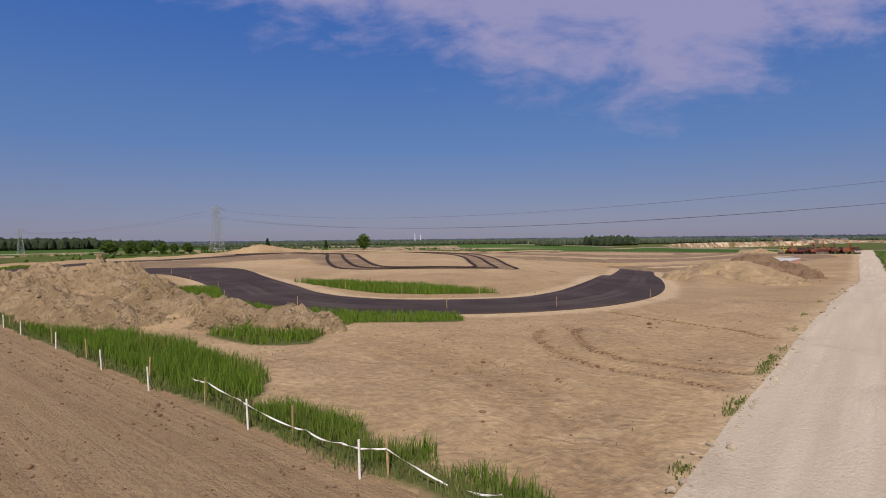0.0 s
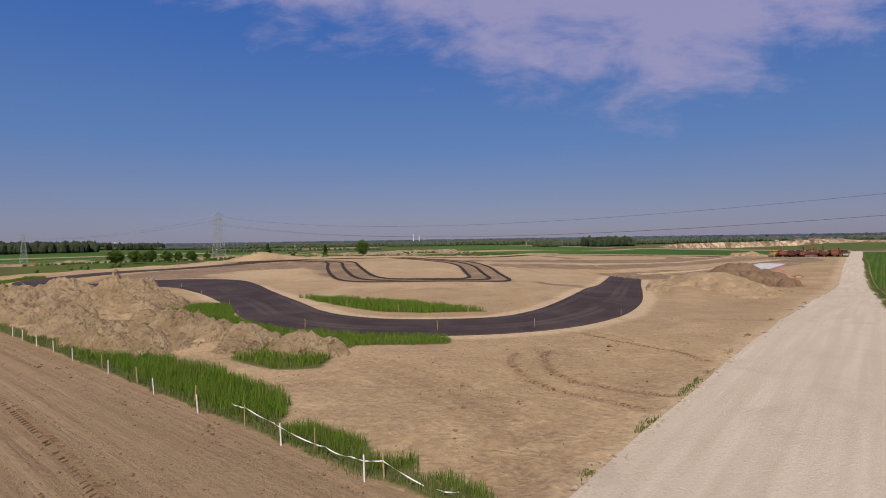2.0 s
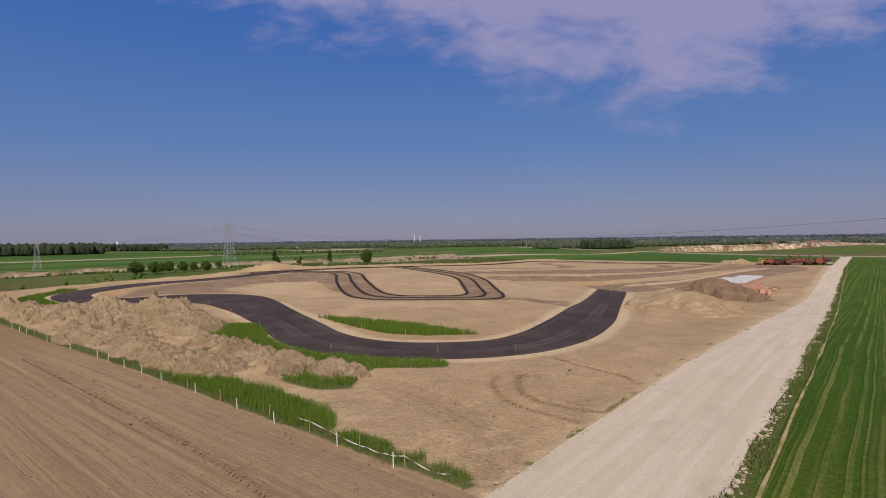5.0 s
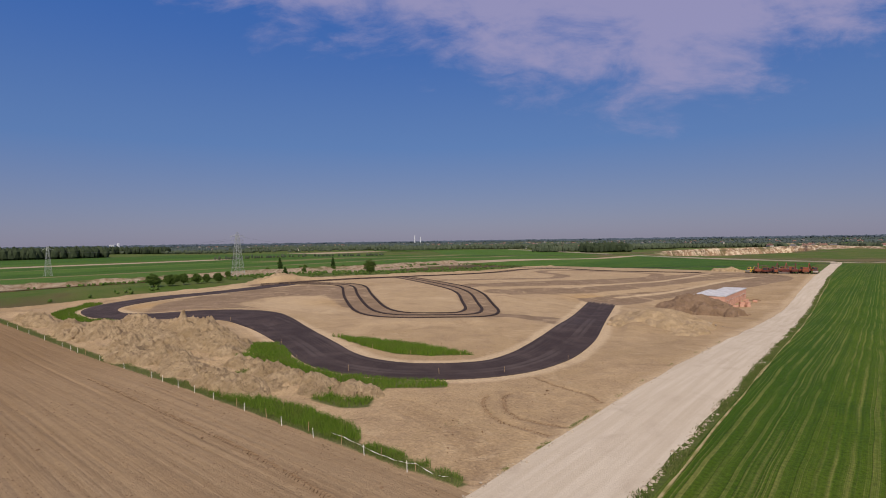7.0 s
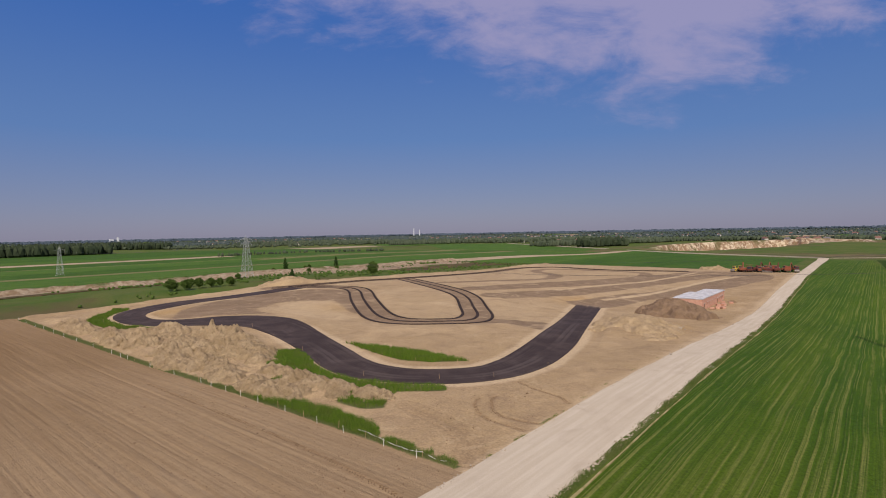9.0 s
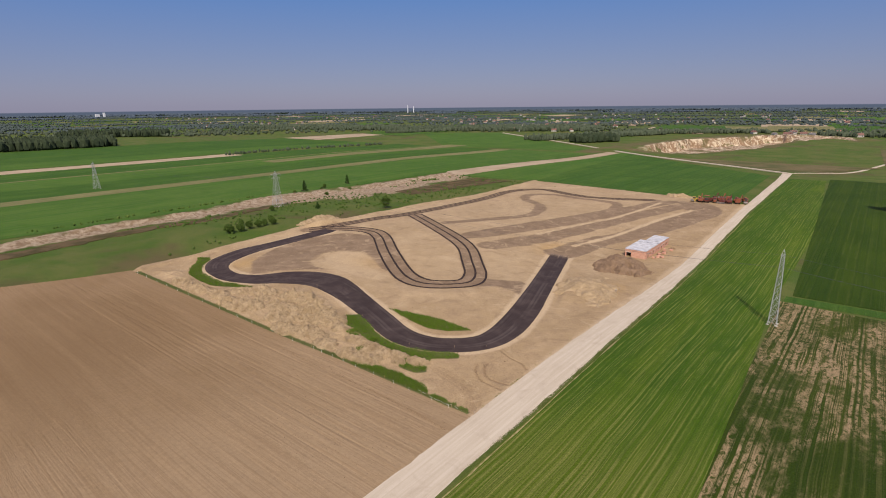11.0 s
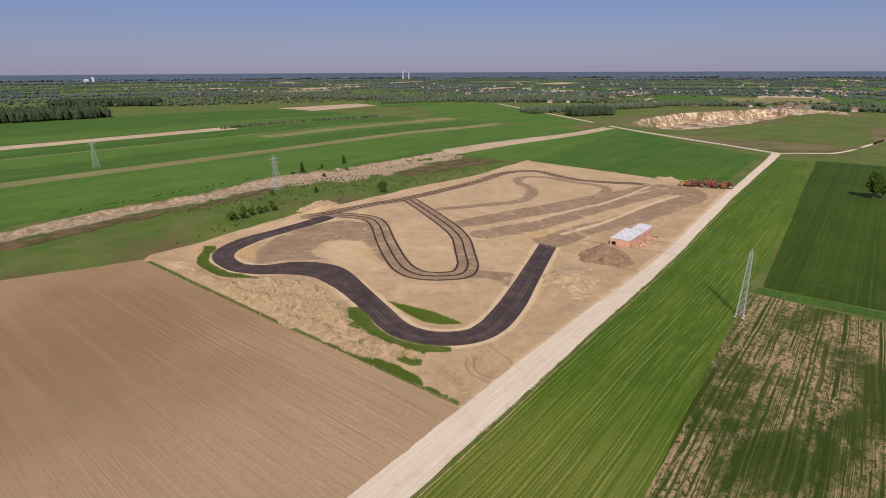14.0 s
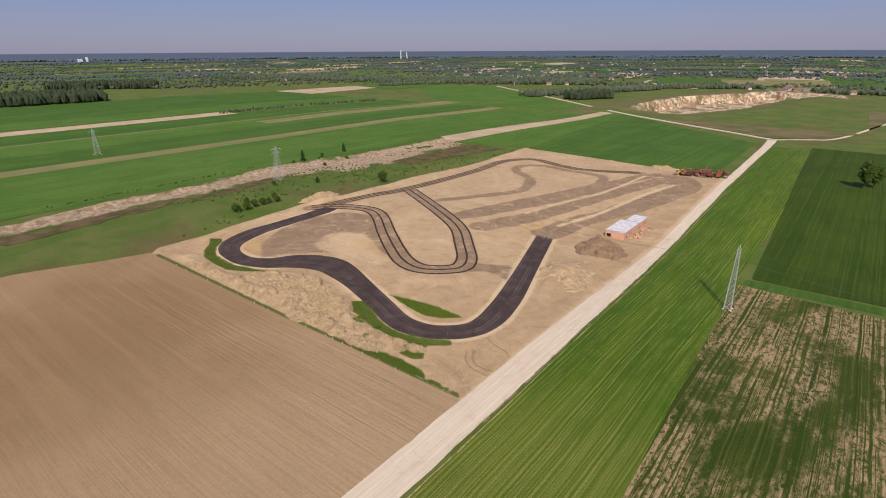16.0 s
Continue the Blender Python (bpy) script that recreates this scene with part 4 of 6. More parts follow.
er = np.sqrt(ea * ea + eb * eb) + rag
back = ss(-0.3, 0.5, eb)
lift = lift + 4.0 * back * ss(0.75, 0.95, er) * (1 - ss(1.05, 1.9, er)) + 2.5 * back * ss(0.72, 0.8, er) * (1 - ss(0.9, 1.0, er)) * (fbm(PX, PY, 0.06, 3, 0.6, True) - 0.6)
turf = np.minimum(ss(0.93, 1.0, rr + 0.25 * (fbm(PX, PY, 0.05, 4) - 0.5)), ss(0.9, 1.0, er + 0.3 * (fbm(PX, PY, 0.05, 4) - 0.5)))
turf = np.maximum(turf, 0.85 * ss(0.54, 0.64, fbm(PX, PY, 0.03, 4)) * (rr < 0.78))
turf = np.maximum(turf, (1 - up_side) * ss(0.62, 0.74, rr + 0.3 * (fbm(PX, PY, 0.05, 4) - 0.5)) * ss(0.9, 1.0, er))
skirt = np.minimum.reduce([ss(-420, -400, PX), ss(-70, -50, -PX), ss(755, 768, PY), ss(-1560, -1530, -PY)])
sheet("sand_pit", PX, PY, ground_z(PX, PY) + lift * skirt + 0.8 * ss(0.05, 0.6, np.abs(lift)) * skirt - 0.35, MAT["pit"], "open pale sand pit with gullied steep faces", "pit", {"turf": turf})

# ---- kart track ----
ribbon("race_track", TRACK, TRACK_WIDTH, 0.20, MAT["asphalt"], "fresh dark asphalt kart track with paver seams", "track", across=14)
for line, offs, where in ((LOOP, (-4.7, 0.0, 4.7), "loop"), (FAR_LEG, (-2.6, 0.6, 3.6), "far leg")):
    for o in offs:
        ribbon("track_strip", line, 0.9, 0.24, MAT["strip"], "narrow dark asphalt strip laid on base course", "track edge", across=2, shift=o)


# ---- spoil heaps ----
MOUND_TOPS = []


def heap(place, rx, ry, h, seed, mat, label, turn=0.0, rough=0.5, peak=1.0, name="earth_mound"):
    n = max(48, min(110, int(max(rx, ry) * 9)))
    a, b = np.meshgrid(np.linspace(-1.15, 1.15, n), np.linspace(-1.15, 1.15, n))
    wx, wy = a * rx + seed * 31.7, b * ry + seed * 13.1
    r = np.sqrt(a * a + b * b) + 0.9 * (fbm(wx, wy, 2.4 / max(rx, ry), 4, 0.6) - 0.5)
    dome = np.clip(1 - r, 0, 1) ** peak
    dome = dome * (1 - 0.35 * dome) / 0.65
    z = h * dome * (1 + rough * 2.2 * (fbm(wx, wy, 0.30, 4, 0.6, True) - 0.55)) + min(h, 2.2) * rough * 0.75 * (fbm(wx, wy, 0.75, 5, 0.68, True) - 0.5) * ss(0, 0.25, dome)
    z = z - 0.5 * ss(0.86, 1.05, r)
    c, s = math.cos(turn), math.sin(turn)
    X, Y = place[0] + c * a * rx - s * b * ry, place[1] + s * a * rx + c * b * ry
    X, Y = X + 0.25 * (fbm(wx, wy, 0.7, 3) - 0.5), Y + 0.25 * (fbm(wy, wx, 0.7, 3) - 0.5)
    base = ground_z(X, Y) + 0.08
    MOUND_TOPS.append(np.stack([X, Y, base + z], -1)[z > 0.25])
    v = np.stack([X, Y, base + z], -1).reshape(-1, 3)
    return tagged(new(name, mesh_of(name, v, grid_faces(n, n), mat)), label, "mound", "earth mounds beside the track")


SPOIL = ((-39.2, 20.6, 2.4, 1.8, 1.15, 0.2), (-43.2, 19.4, 2.9, 2.2, 1.75, 0.1), (-48.2, 18.9, 3.0, 2.3, 1.95, 0.3), (-42.5, 17.2, 2.6, 1.6, 0.9, 0.2), (-36.5, 18.6, 1.8, 1.3, 0.7, 0.2), (-57, 20.2, 3.4, 2.4, 1.6, -0.2), (-52.6, 20.4, 2.6, 2.0, 1.5, 0.3),
         (-75.5, 25.4, 6.0, 4.2, 2.3, 0.4), (-66, 23.4, 4.0, 2.6, 1.7, 0.2), (-103, 32.6, 6.0, 4.2, 3.0, 0.2), (-96.2, 33, 4.4, 3.4, 2.7, 0.1), (-118.5, 28, 7.0, 4.6, 2.3, -0.2),
         (-86, 28.5, 5.6, 4.2, 2.6, 0.3), (-84.1, 22.4, 6.2, 3.8, 2.1, 0.1), (-91, 17.2, 6.2, 3.6, 2.1, 0.1), (-111.6, 17.6, 7.0, 4.2, 2.5, 0.0), (-119, 14.6, 6.0, 3.0, 2.1, 0.0),
         (-82.5, 13.2, 5.8, 2.8, 2.0, 0.0), (-50.9, 13.2, 4.4, 2.4, 1.9, 0.1), (-44.4, 13.8, 3.0, 1.9, 1.4, 0.1), (-61.9, 13.8, 4.0, 2.4, 1.4, -0.1), (-75.8, 15.8, 5.0, 3.2, 1.9, 0.1),
         (-69, 15.8, 4.0, 2.6, 1.5, 0.0), (-100, 24, 6.0, 4.0, 2.0, 0.2), (-131, 17, 6.6, 3.2, 1.8, 0.0), (-144, 15.6, 7.0, 3.0, 1.8, 0.1), (-158, 15.6, 7.0, 3.0, 1.7, 0.0), (-128, 24, 6.0, 3.4, 1.4, 0.3),
         (-32.2, 21.5, 2.3, 1.6, 1.15, 0.3), (-29.6, 22.3, 1.3, 1.1, 0.95, 0.0))
for k, (x, y, rx, ry, h, turn) in enumerate(SPOIL):
    heap((x, y), rx * (1.6 if x > -50 else 1.35), ry * (1.6 if x > -50 else 1.35), h, k + 1, MAT["heap"], "lumpy mound of dug tan soil with crumbled clods", turn, 0.78)
heap((-25.5, 157), 14, 12.5, 5.7, 40, MAT["brown_heap"], "smooth cone of dark brown sand by the building", 0.3, 0.10, 0.9, "sand_mound")
heap((-23.5, 116), 12.5, 18, 4.0, 41, MAT["spread"], "low spread of pushed-up tan soil", 0.2, 0.08)
heap((-17, 110), 8, 14, 1.8, 42, MAT["spread"], "low spread of pushed-up tan soil", 0.1, 0.35)
heap((-205, 122), 5, 16, 3.0, 43, MAT["heap"], "long ridge of pale soil at the meadow edge", 0.0, 0.4)
heap((-60, 380), 12, 5, 2.6, 44, MAT["heap"], "low ridge of pale soil at the field edge", 0.0, 0.3)


# ---- grass ----
def scatter(poly, per_m2, seed, thin=None):
    rng = np.random.RandomState(seed)
    xs, ys = [p[0] for p in poly], [p[1] for p in poly]
    n = int((max(xs) - min(xs)) * (max(ys) - min(ys)) * per_m2)
    x, y = rng.uniform(min(xs), max(xs), n), rng.uniform(min(ys), max(ys), n)
    wx, wy = x + 2.2 * (fbm(x, y, 0.45, 3) - 0.5), y + 1.6 * (fbm(y, x, 0.45, 3) - 0.5)
    ok = inside(wx, wy, poly) & (rng.rand(n) < 0.25 + 1.3 * fbm(x, y, 0.5, 3))
    if thin is not None:
        ok &= rng.rand(n) < thin(x, y)
    return x[ok], y[ok]


def blade_mesh(name, x, y, z, tall, wide, seed, mat, label, category="grass"):
    rng = np.random.RandomState(seed)
    n = len(x)
    a, lean, h = rng.uniform(0, 6.283, n), rng.uniform(0.05, 0.55, n), tall * rng.uniform(0.55, 1.15, n)
    w = wide * rng.uniform(0.6, 1.3, n)
    cx, cy, face = np.cos(a), np.sin(a), rng.uniform(0, 6.283, n)
    px, py = np.cos(face) * w / 2, np.sin(face) * w / 2
    base, mid, tip = np.stack([x, y, z - 0.05], 1), np.stack([x + cx * h * lean * 0.3, y + cy * h * lean * 0.3, z + h * 0.6], 1), \
        np.stack([x + cx * h * lean, y + cy * h * lean, z + h], 1)
    p = np.stack([px, py, px * 0], 1)
    v = np.stack([base - p, base + p, mid + p * 0.8, mid - p * 0.8, tip], 1).reshape(-1, 3)
    k = np.arange(n)[:, None] * 5
    f = np.concatenate([k + np.array([0, 1, 2]), k + np.array([0, 2, 3]), k + np.array([3, 2, 4])])
    return tagged(new(name, mesh_of(name, v, f, mat)), label, category, kind="stuff")


def soil_z(x, y):
    return ground_z(x, y) + 0.10


for seed, (poly, dens, tall, wide) in enumerate(((TALL_A, 130, 0.70, 0.028), (TALL_B, 150, 0.60, 0.024), (TALL_C, 120, 0.48, 0.022), (WEDGE, 60, 0.75, 0.06), (GRASS_S, 60, 0.52, 0.05),
                                                 (GRASS_W, 30, 0.6, 0.07))):
    x, y = scatter(poly, dens, seed + 3)
    blade_mesh("tall_grass", x, y, soil_z(x, y), tall * (0.6 + 0.8 * fbm(x, y, 0.4, 3)), wide, seed, MAT["grass"], "tall fresh green grass swaying in a patch")
x, y = scatter(EDGE_STRIP, 90, 31, lambda x, y: np.where(x > -60, 1.0, 0.35))
blade_mesh("verge_grass", x, y, soil_z(x, y), 0.30 * (0.5 + fbm(x, y, 0.4, 3)), 0.035, 21, MAT["dry_grass"], "short green grass along the fence line")
rng = np.random.RandomState(5)
ys = rng.uniform(-10, 330, 46000)
edge = np.interp(ys, ROAD[:, 1], ROAD[:, 0])
xs = edge + road_half(ys) + 0.65 + rng.normal(0, 0.34, len(ys)) + 0.9 * (fbm(ys * 0, ys, 0.35, 3) - 0.5)
keep = rng.rand(len(ys)) < 1.9 * ss(0.40, 0.75, fbm(xs, ys, 0.30, 4)) * (1 - 0.6 * ss(60, 330, ys))
blade_mesh("verge_grass", xs[keep], ys[keep], ground_z(xs, ys)[keep] + 0.15, 0.27, 0.05, 22, MAT["dry_grass"], "ragged dry grass on the road verge")
# tufts along the site side of the road and sparse weeds on the bare soil
tx, ty = [], []
for cx, cy, n, spread in ((-4.3, 28.6, 150, 0.8), (-4.3, 30.6, 120, 0.7), (-4.2, 27.4, 60, 0.5), (-4.1, 21.8, 110, 0.5), (-4.1, 20.4, 80, 0.35), (-4.1, 14.6, 70, 0.3), (-4.3, 33.6, 40, 0.4),
                          (-4.6, 41, 40, 0.6), (-4.8, 49.5, 60, 0.7), (-4.9, 63, 60, 0.8), (-4.7, 76, 40, 0.8), (-4.6, 92, 40, 0.8)):
    tx.append(rng.normal(cx, 0.16, n)), ty.append(rng.normal(cy, spread, n))
tx, ty = np.concatenate(tx), np.concatenate(ty)
blade_mesh("weed_tuft", tx, ty, soil_z(tx, ty), 0.10, 0.05, 23, MAT["dry_grass"], "low weeds at the edge of the gravel")
wx, wy = rng.uniform(-60, -6, 5000), rng.uniform(12, 34, 5000)
keep = fbm(wx, wy, 0.35, 3) > 0.70
wx, wy = wx[keep], wy[keep]
blade_mesh("weed_tuft", wx, wy, soil_z(wx, wy), 0.07, 0.03, 24, MAT["dry_grass"], "sparse dry weeds on bare soil")
for k, (cx, cy, r) in enumerate(((-62, 24, 1.8), (-59, 22.5, 1.5), (-50, 17, 1.6), (-52, 23.5, 1.2), (-88, 30, 1.5))):
    n = 500
    a, q = rng.uniform(0, 6.28, n), r * np.sqrt(rng.rand(n))
    gx2, gy2 = cx + np.cos(a) * q, cy + np.sin(a) * q
    blade_mesh("weed_tuft", gx2, gy2, soil_z(gx2, gy2) + 0.7, 0.6, 0.05, 60 + k, MAT["grass"], "green weeds growing between soil heaps")


# ---- loose stones and clods ----
def rubble(name, x, y, z, size, seed, mat, label):
    rng = np.random.RandomState(seed)
    bm = bmesh.new()
    bmesh.ops.create_icosphere(bm, subdivisions=1, radius=1.0)
    base = np.array([v.co[:] for v in bm.verts])
    tri = np.array([[v.index for v in f.verts] for f in bm.faces])
    bm.free()
    n = len(x)
    s = size * rng.lognormal(0, 0.45, n)
    shape = base[None] * (1 + 0.5 * (rng.rand(n, len(base), 1) - 0.5)) * s[:, None, None] * np.stack([rng.uniform(0.7, 1.3, n), rng.uniform(0.7, 1.3, n), rng.uniform(0.45, 0.8, n)], 1)[:, None, :]
    v = shape + np.stack([x, y, z + s * 0.2], 1)[:, None, :]
    f = (tri[None] + (np.arange(n) * len(base))[:, None, None]).reshape(-1, 3)
    return tagged(new(name, mesh_of(name, v.reshape(-1, 3), f, mat, smooth=False)), label, "stones", kind="stuff")


cx, cy = rng.uniform(-60, -5.5, 5200), -26 + 34.8 * rng.rand(5200) ** 0.7
rubble("clods", cx, cy, ground_z(cx, cy) + 0.12, 0.033, 1, MAT["clod"], "dark soil clods scattered on the tilled field")
cx, cy = rng.uniform(-62, -6, 2600), rng.uniform(12, 58, 2600)
keep = (near(cx, cy, TRACK) > 6.5) & (fbm(cx, cy, 0.15, 3) > 0.45)
cx, cy = cx[keep], cy[keep]
rubble("clods", cx, cy, surface_z(cx, cy), 0.036, 2, MAT["clod"], "crumbled soil clods on the graded ground")
ys = 5 + 250 * rng.rand(2200) ** 1.5
side = np.where(rng.rand(2200) < 0.8, rng.normal(0.15, 0.25, 2200) + road_half(ys), rng.normal(0.1, 0.2, 2200) - road_half(ys))
xs = np.interp(ys, ROAD[:, 1], ROAD[:, 0]) + side
rubble("road_stones", xs, ys, ground_z(xs, ys) + 0.13, 0.075, 3, MAT["stone"], "pale stones pushed to the road edges")
tops = np.vstack(MOUND_TOPS[:30])
tops = tops[rng.randint(0, len(tops), 5200)]
rubble("clods", tops[:, 0], tops[:, 1], tops[:, 2], 0.085, 5, MAT["heap"], "crumbled clods lying on the earth mounds")


def tyre_marks(line, z_of, half, step, label):
    """Lug prints of a tractor tyre: short slanting ridges left and right of a line."""
    n = side_of(line)
    length = np.r_[0, np.cumsum(np.linalg.norm(np.diff(line, axis=0), axis=1))]
    s = np.arange(0, length[-1], step)
    px, py = np.interp(s, length, line[:, 0]), np.interp(s, length, line[:, 1])
    nx, ny = np.interp(s, length, n[:, 0]), np.interp(s, length, n[:, 1])
    z = z_of(px, py)
    v, f = [], []
    for k in range(len(s)):
        if random.random() < 0.18:
            continue
        side = 1 if k % 2 else -1
        a = np.array([px[k], py[k]]) + side * 0.04 * np.array([nx[k], ny[k]])
        b = np.array([px[k], py[k]]) + side * half * np.array([nx[k], ny[k]]) + 0.16 * np.array([ny[k], -nx[k]])
        w = 0.055 * np.array([ny[k], -nx[k]])
        i = len(v)
        for q, zz in ((a - w, -0.04), (b - w, -0.04), (b + w, -0.04), (a + w, -0.04), (a - w * 0.4, 0.05), (b - w * 0.4, 0.045), (b + w * 0.4, 0.045), (a + w * 0.4, 0.05)):
            v.append((q[0], q[1], z[k] + zz))
        f += [(i + 4, i + 5, i + 6, i + 7), (i, i + 1, i + 5, i + 4), (i + 2, i + 3, i + 7, i + 6), (i + 1, i + 2, i + 6, i + 5), (i + 3, i, i + 4, i + 7)]
    return tagged(new("tyre_marks", mesh_of("tyre_marks", np.array(v), np.array(f), MAT["clod"], smooth=False)), label, "tyre marks", kind="stuff")


for line in (RUT_A, RUT_B, RUT_C):
    tyre_marks(line, surface_z, 0.34, 0.20, "ridged tyre prints pressed into tan soil")
wheel_line = curve_points([(-70, 3.3), (-45, 3.0), (-31, 3.0), (-20, 2.6), (-8, 1.6), (-5.5, 1.2)], 1.0)
tyre_marks(wheel_line, lambda x, y: ground_z(x, y) + 0.12, 0.30, 0.24, "ridged tyre prints across the tilled field")
hx, hy = rng.normal(-15.5, 2.2, 60), rng.normal(117, 3.5, 60)
rubble("boulders", hx, hy, soil_z(hx, hy) + 0.6, 0.26, 4, MAT["stone"], "pale lumps of clay and stone")


# ---- fence along the tilled field ----
def post_mesh(h, r):
    bm = bmesh.new()
    bmesh.ops.create_cone(bm, cap_ends=True, segments=8, radius1=r, radius2=r * 0.92, depth=h + 0.3, matrix=Matrix.Translation((0, 0, h / 2 - 0.15)))
    bmesh.ops.bevel(bm, geom=[e for e in bm.edges if e.calc_length() < r * 1.2 and e.verts[0].co.z > 0], offset=r * 0.25, segments=1, affect="EDGES")
    return bm


def stake_mesh(h, w):
    bm = bmesh.new()
    box(bm, (-w, -w * 0.6, -0.25), (w, w * 0.6, h), 0.004)
    return bm


def single(name, bm, mat, m, label, category, group):
    me = bpy.data.meshes.new(name)
    bm.to_mesh(me), bm.free()
    me.materials.append(mat)
    ob = new(name, me)
    ob.matrix_basis = m
    return tagged(ob, label, category, group)


lean = random.Random(3)
post_xs = [-10.3, -15.8, -23.2, -28.8, -36.6, -43.6, -48.8, -53.3, -58.5, -62.2, -73, -84.1, -95.9, -99.3, -105.1, -117, -129.4, -140.2, -149.5, -159, -168, -178, -187]
first_post = None
for x in post_xs:
    y = 9.0 + lean.uniform(-0.12, 0.12)
    m = Matrix.Translation((x, y, float(ground_z(x, y)) + 0.12)) @ Euler((lean.uniform(-0.05, 0.05), lean.uniform(-0.06, 0.06), 0)).to_matrix().to_4x4()
    if first_post is None:
        first_post = single("fence_post", post_mesh(1.0, 0.034), MAT["white_post"], m, "white painted round fence post in grass", "post", "fence posts along the field")
    else:
        copy_thing(first_post, m)
stake_xs = [-9.9, -14.1, -19.5, -25.0, -32.5, -39.0, -50, -64, -79, -93]
first_stake = None
for x in stake_xs:
    y = 9.5 + lean.uniform(-0.1, 0.1)
    m = Matrix.Translation((x, y, float(ground_z(x, y)) + 0.1)) @ Euler((lean.uniform(-0.06, 0.06), lean.uniform(-0.06, 0.06), lean.uniform(0, 3))).to_matrix().to_4x4()
    if first_stake is None:
        first_stake = single("survey_stake", stake_mesh(1.05, 0.03), MAT["stake"], m, "thin raw wooden survey stake in the ground", "stake", "survey stakes")
    else:
        copy_thing(first_stake, m)
for x, y in ((-34, 12.6), (-29.2, 35.5), (-22.1, 42), (-18.3, 54.7), (-41.5, 28.8), (-54, 28.4), (-70, 36), (-90, 41.5), (-108, 46), (-33, 45.5), (-41, 42), (-50, 41.5),
             (-127, 32), (-141, 23.5), (-160, 25), (-182, 38), (-196, 60), (-197, 84)):
    m = Matrix.Translation((x, y, float(ground_z(x, y)) + 0.05)) @ Euler((lean.uniform(-0.06, 0.06), lean.uniform(-0.06, 0.06), lean.uniform(0, 3))).to_matrix().to_4x4()
    copy_thing(first_stake, m)


def tape(nodes, name="barrier_tape"):
    """A sagging, slightly twisted plastic band from post to post."""
    v, f = [], []
    for (a, b, sag) in nodes:
        a, b = np.array(a), np.array(b)
        n = 14
        t = np.linspace(0, 1, n)
        p = a[None] * (1 - t[:, None]) + b[None] * t[:, None]
        p[:, 2] -= 4 * sag * t * (1 - t)
        tw = 0.9 * np.sin(t * 7 + a[0])
        half = 0.025
        up = np.stack([0 * t, np.sin(tw) * half, np.cos(tw) * half], 1)
        k = len(v)
        v += list(p - up) + list(p + up)
        f += [(k + i, k + i + 1, k + n + i + 1, k + n + i) for i in range(n - 1)]
    ob = new(name, mesh_of(name, np.array(v), np.array(f), MAT["tape"]))
    thick = ob.modifiers.new("thickness", "SOLIDIFY")
    thick.thickness = 0.004
    return tagged(ob, "sagging white barrier tape tied to fence posts", "barrier tape", "tape along the fence")


def at(x, y, z):
    return (x, y, float(ground_z(x, y)) + 0.1 + z)


for span in [(at(-21.6, 9.9, 0.62), at(-20.6, 9.7, 0.70), 0.05), (at(-20.6, 9.7, 0.70), at(-19.5, 9.5, 0.86), 0.03), (at(-19.5, 9.5, 0.86), at(-16.6, 9.2, 0.80), 0.05),
             (at(-16.6, 9.2, 0.80), at(-15.8, 9.0, 0.84), 0.02), (at(-15.8, 9.0, 0.84), at(-14.1, 9.5, 0.36), 0.04), (at(-14.1, 9.5, 0.36), at(-13.2, 9.4, 0.48), 0.02),
             (at(-13.2, 9.4, 0.48), at(-11.2, 9.1, 0.66), 0.10), (at(-11.2, 9.1, 0.66), at(-10.3, 9.0, 0.76), 0.02), (at(-10.3, 9.0, 0.76), at(-9.9, 9.5, 0.70), 0.01),
             (at(-9.9, 9.5, 0.70), at(-8.1, 9.8, 0.16), 0.03), (at(-7.6, 9.9, 0.14), at(-6.6, 9.9, 0.34), 0.05)]:
    tape([span])


# ---- trees ----
def leaf_cloud(centres, radii, per, size, seed, squash=0.8):
    """Many small leaf clumps round the given centres."""
    rng = np.random.RandomState(seed)
    c = np.repeat(np.array(centres, float), per, 0)
    r = np.repeat(np.array(radii, float), per)
    d = rng.normal(size=(len(c), 3))
    d /= np.linalg.norm(d, axis=1)[:, None]
    p = c + d * (r * rng.uniform(0.35, 1.05, len(c)))[:, None] * np.array([1, 1, squash])
    a, b = rng.normal(size=(len(c), 3)), rng.normal(size=(len(c), 3))
    a /= np.linalg.norm(a, axis=1)[:, None]
    b -= a * (a * b).sum(1)[:, None]
    b /= np.linalg.norm(b, axis=1)[:, None]
    s = (size * rng.uniform(0.5, 1.3, len(c)))[:, None]
    v = np.stack([p - a * s, p + b * s * 0.55, p + a * s, p - b * s * 0.55], 1).reshape(-1, 3)
    k = np.arange(len(c))[:, None] * 4
    return v, np.concatenate([k + np.array([0, 1, 2]), k + np.array([0, 2, 3])])


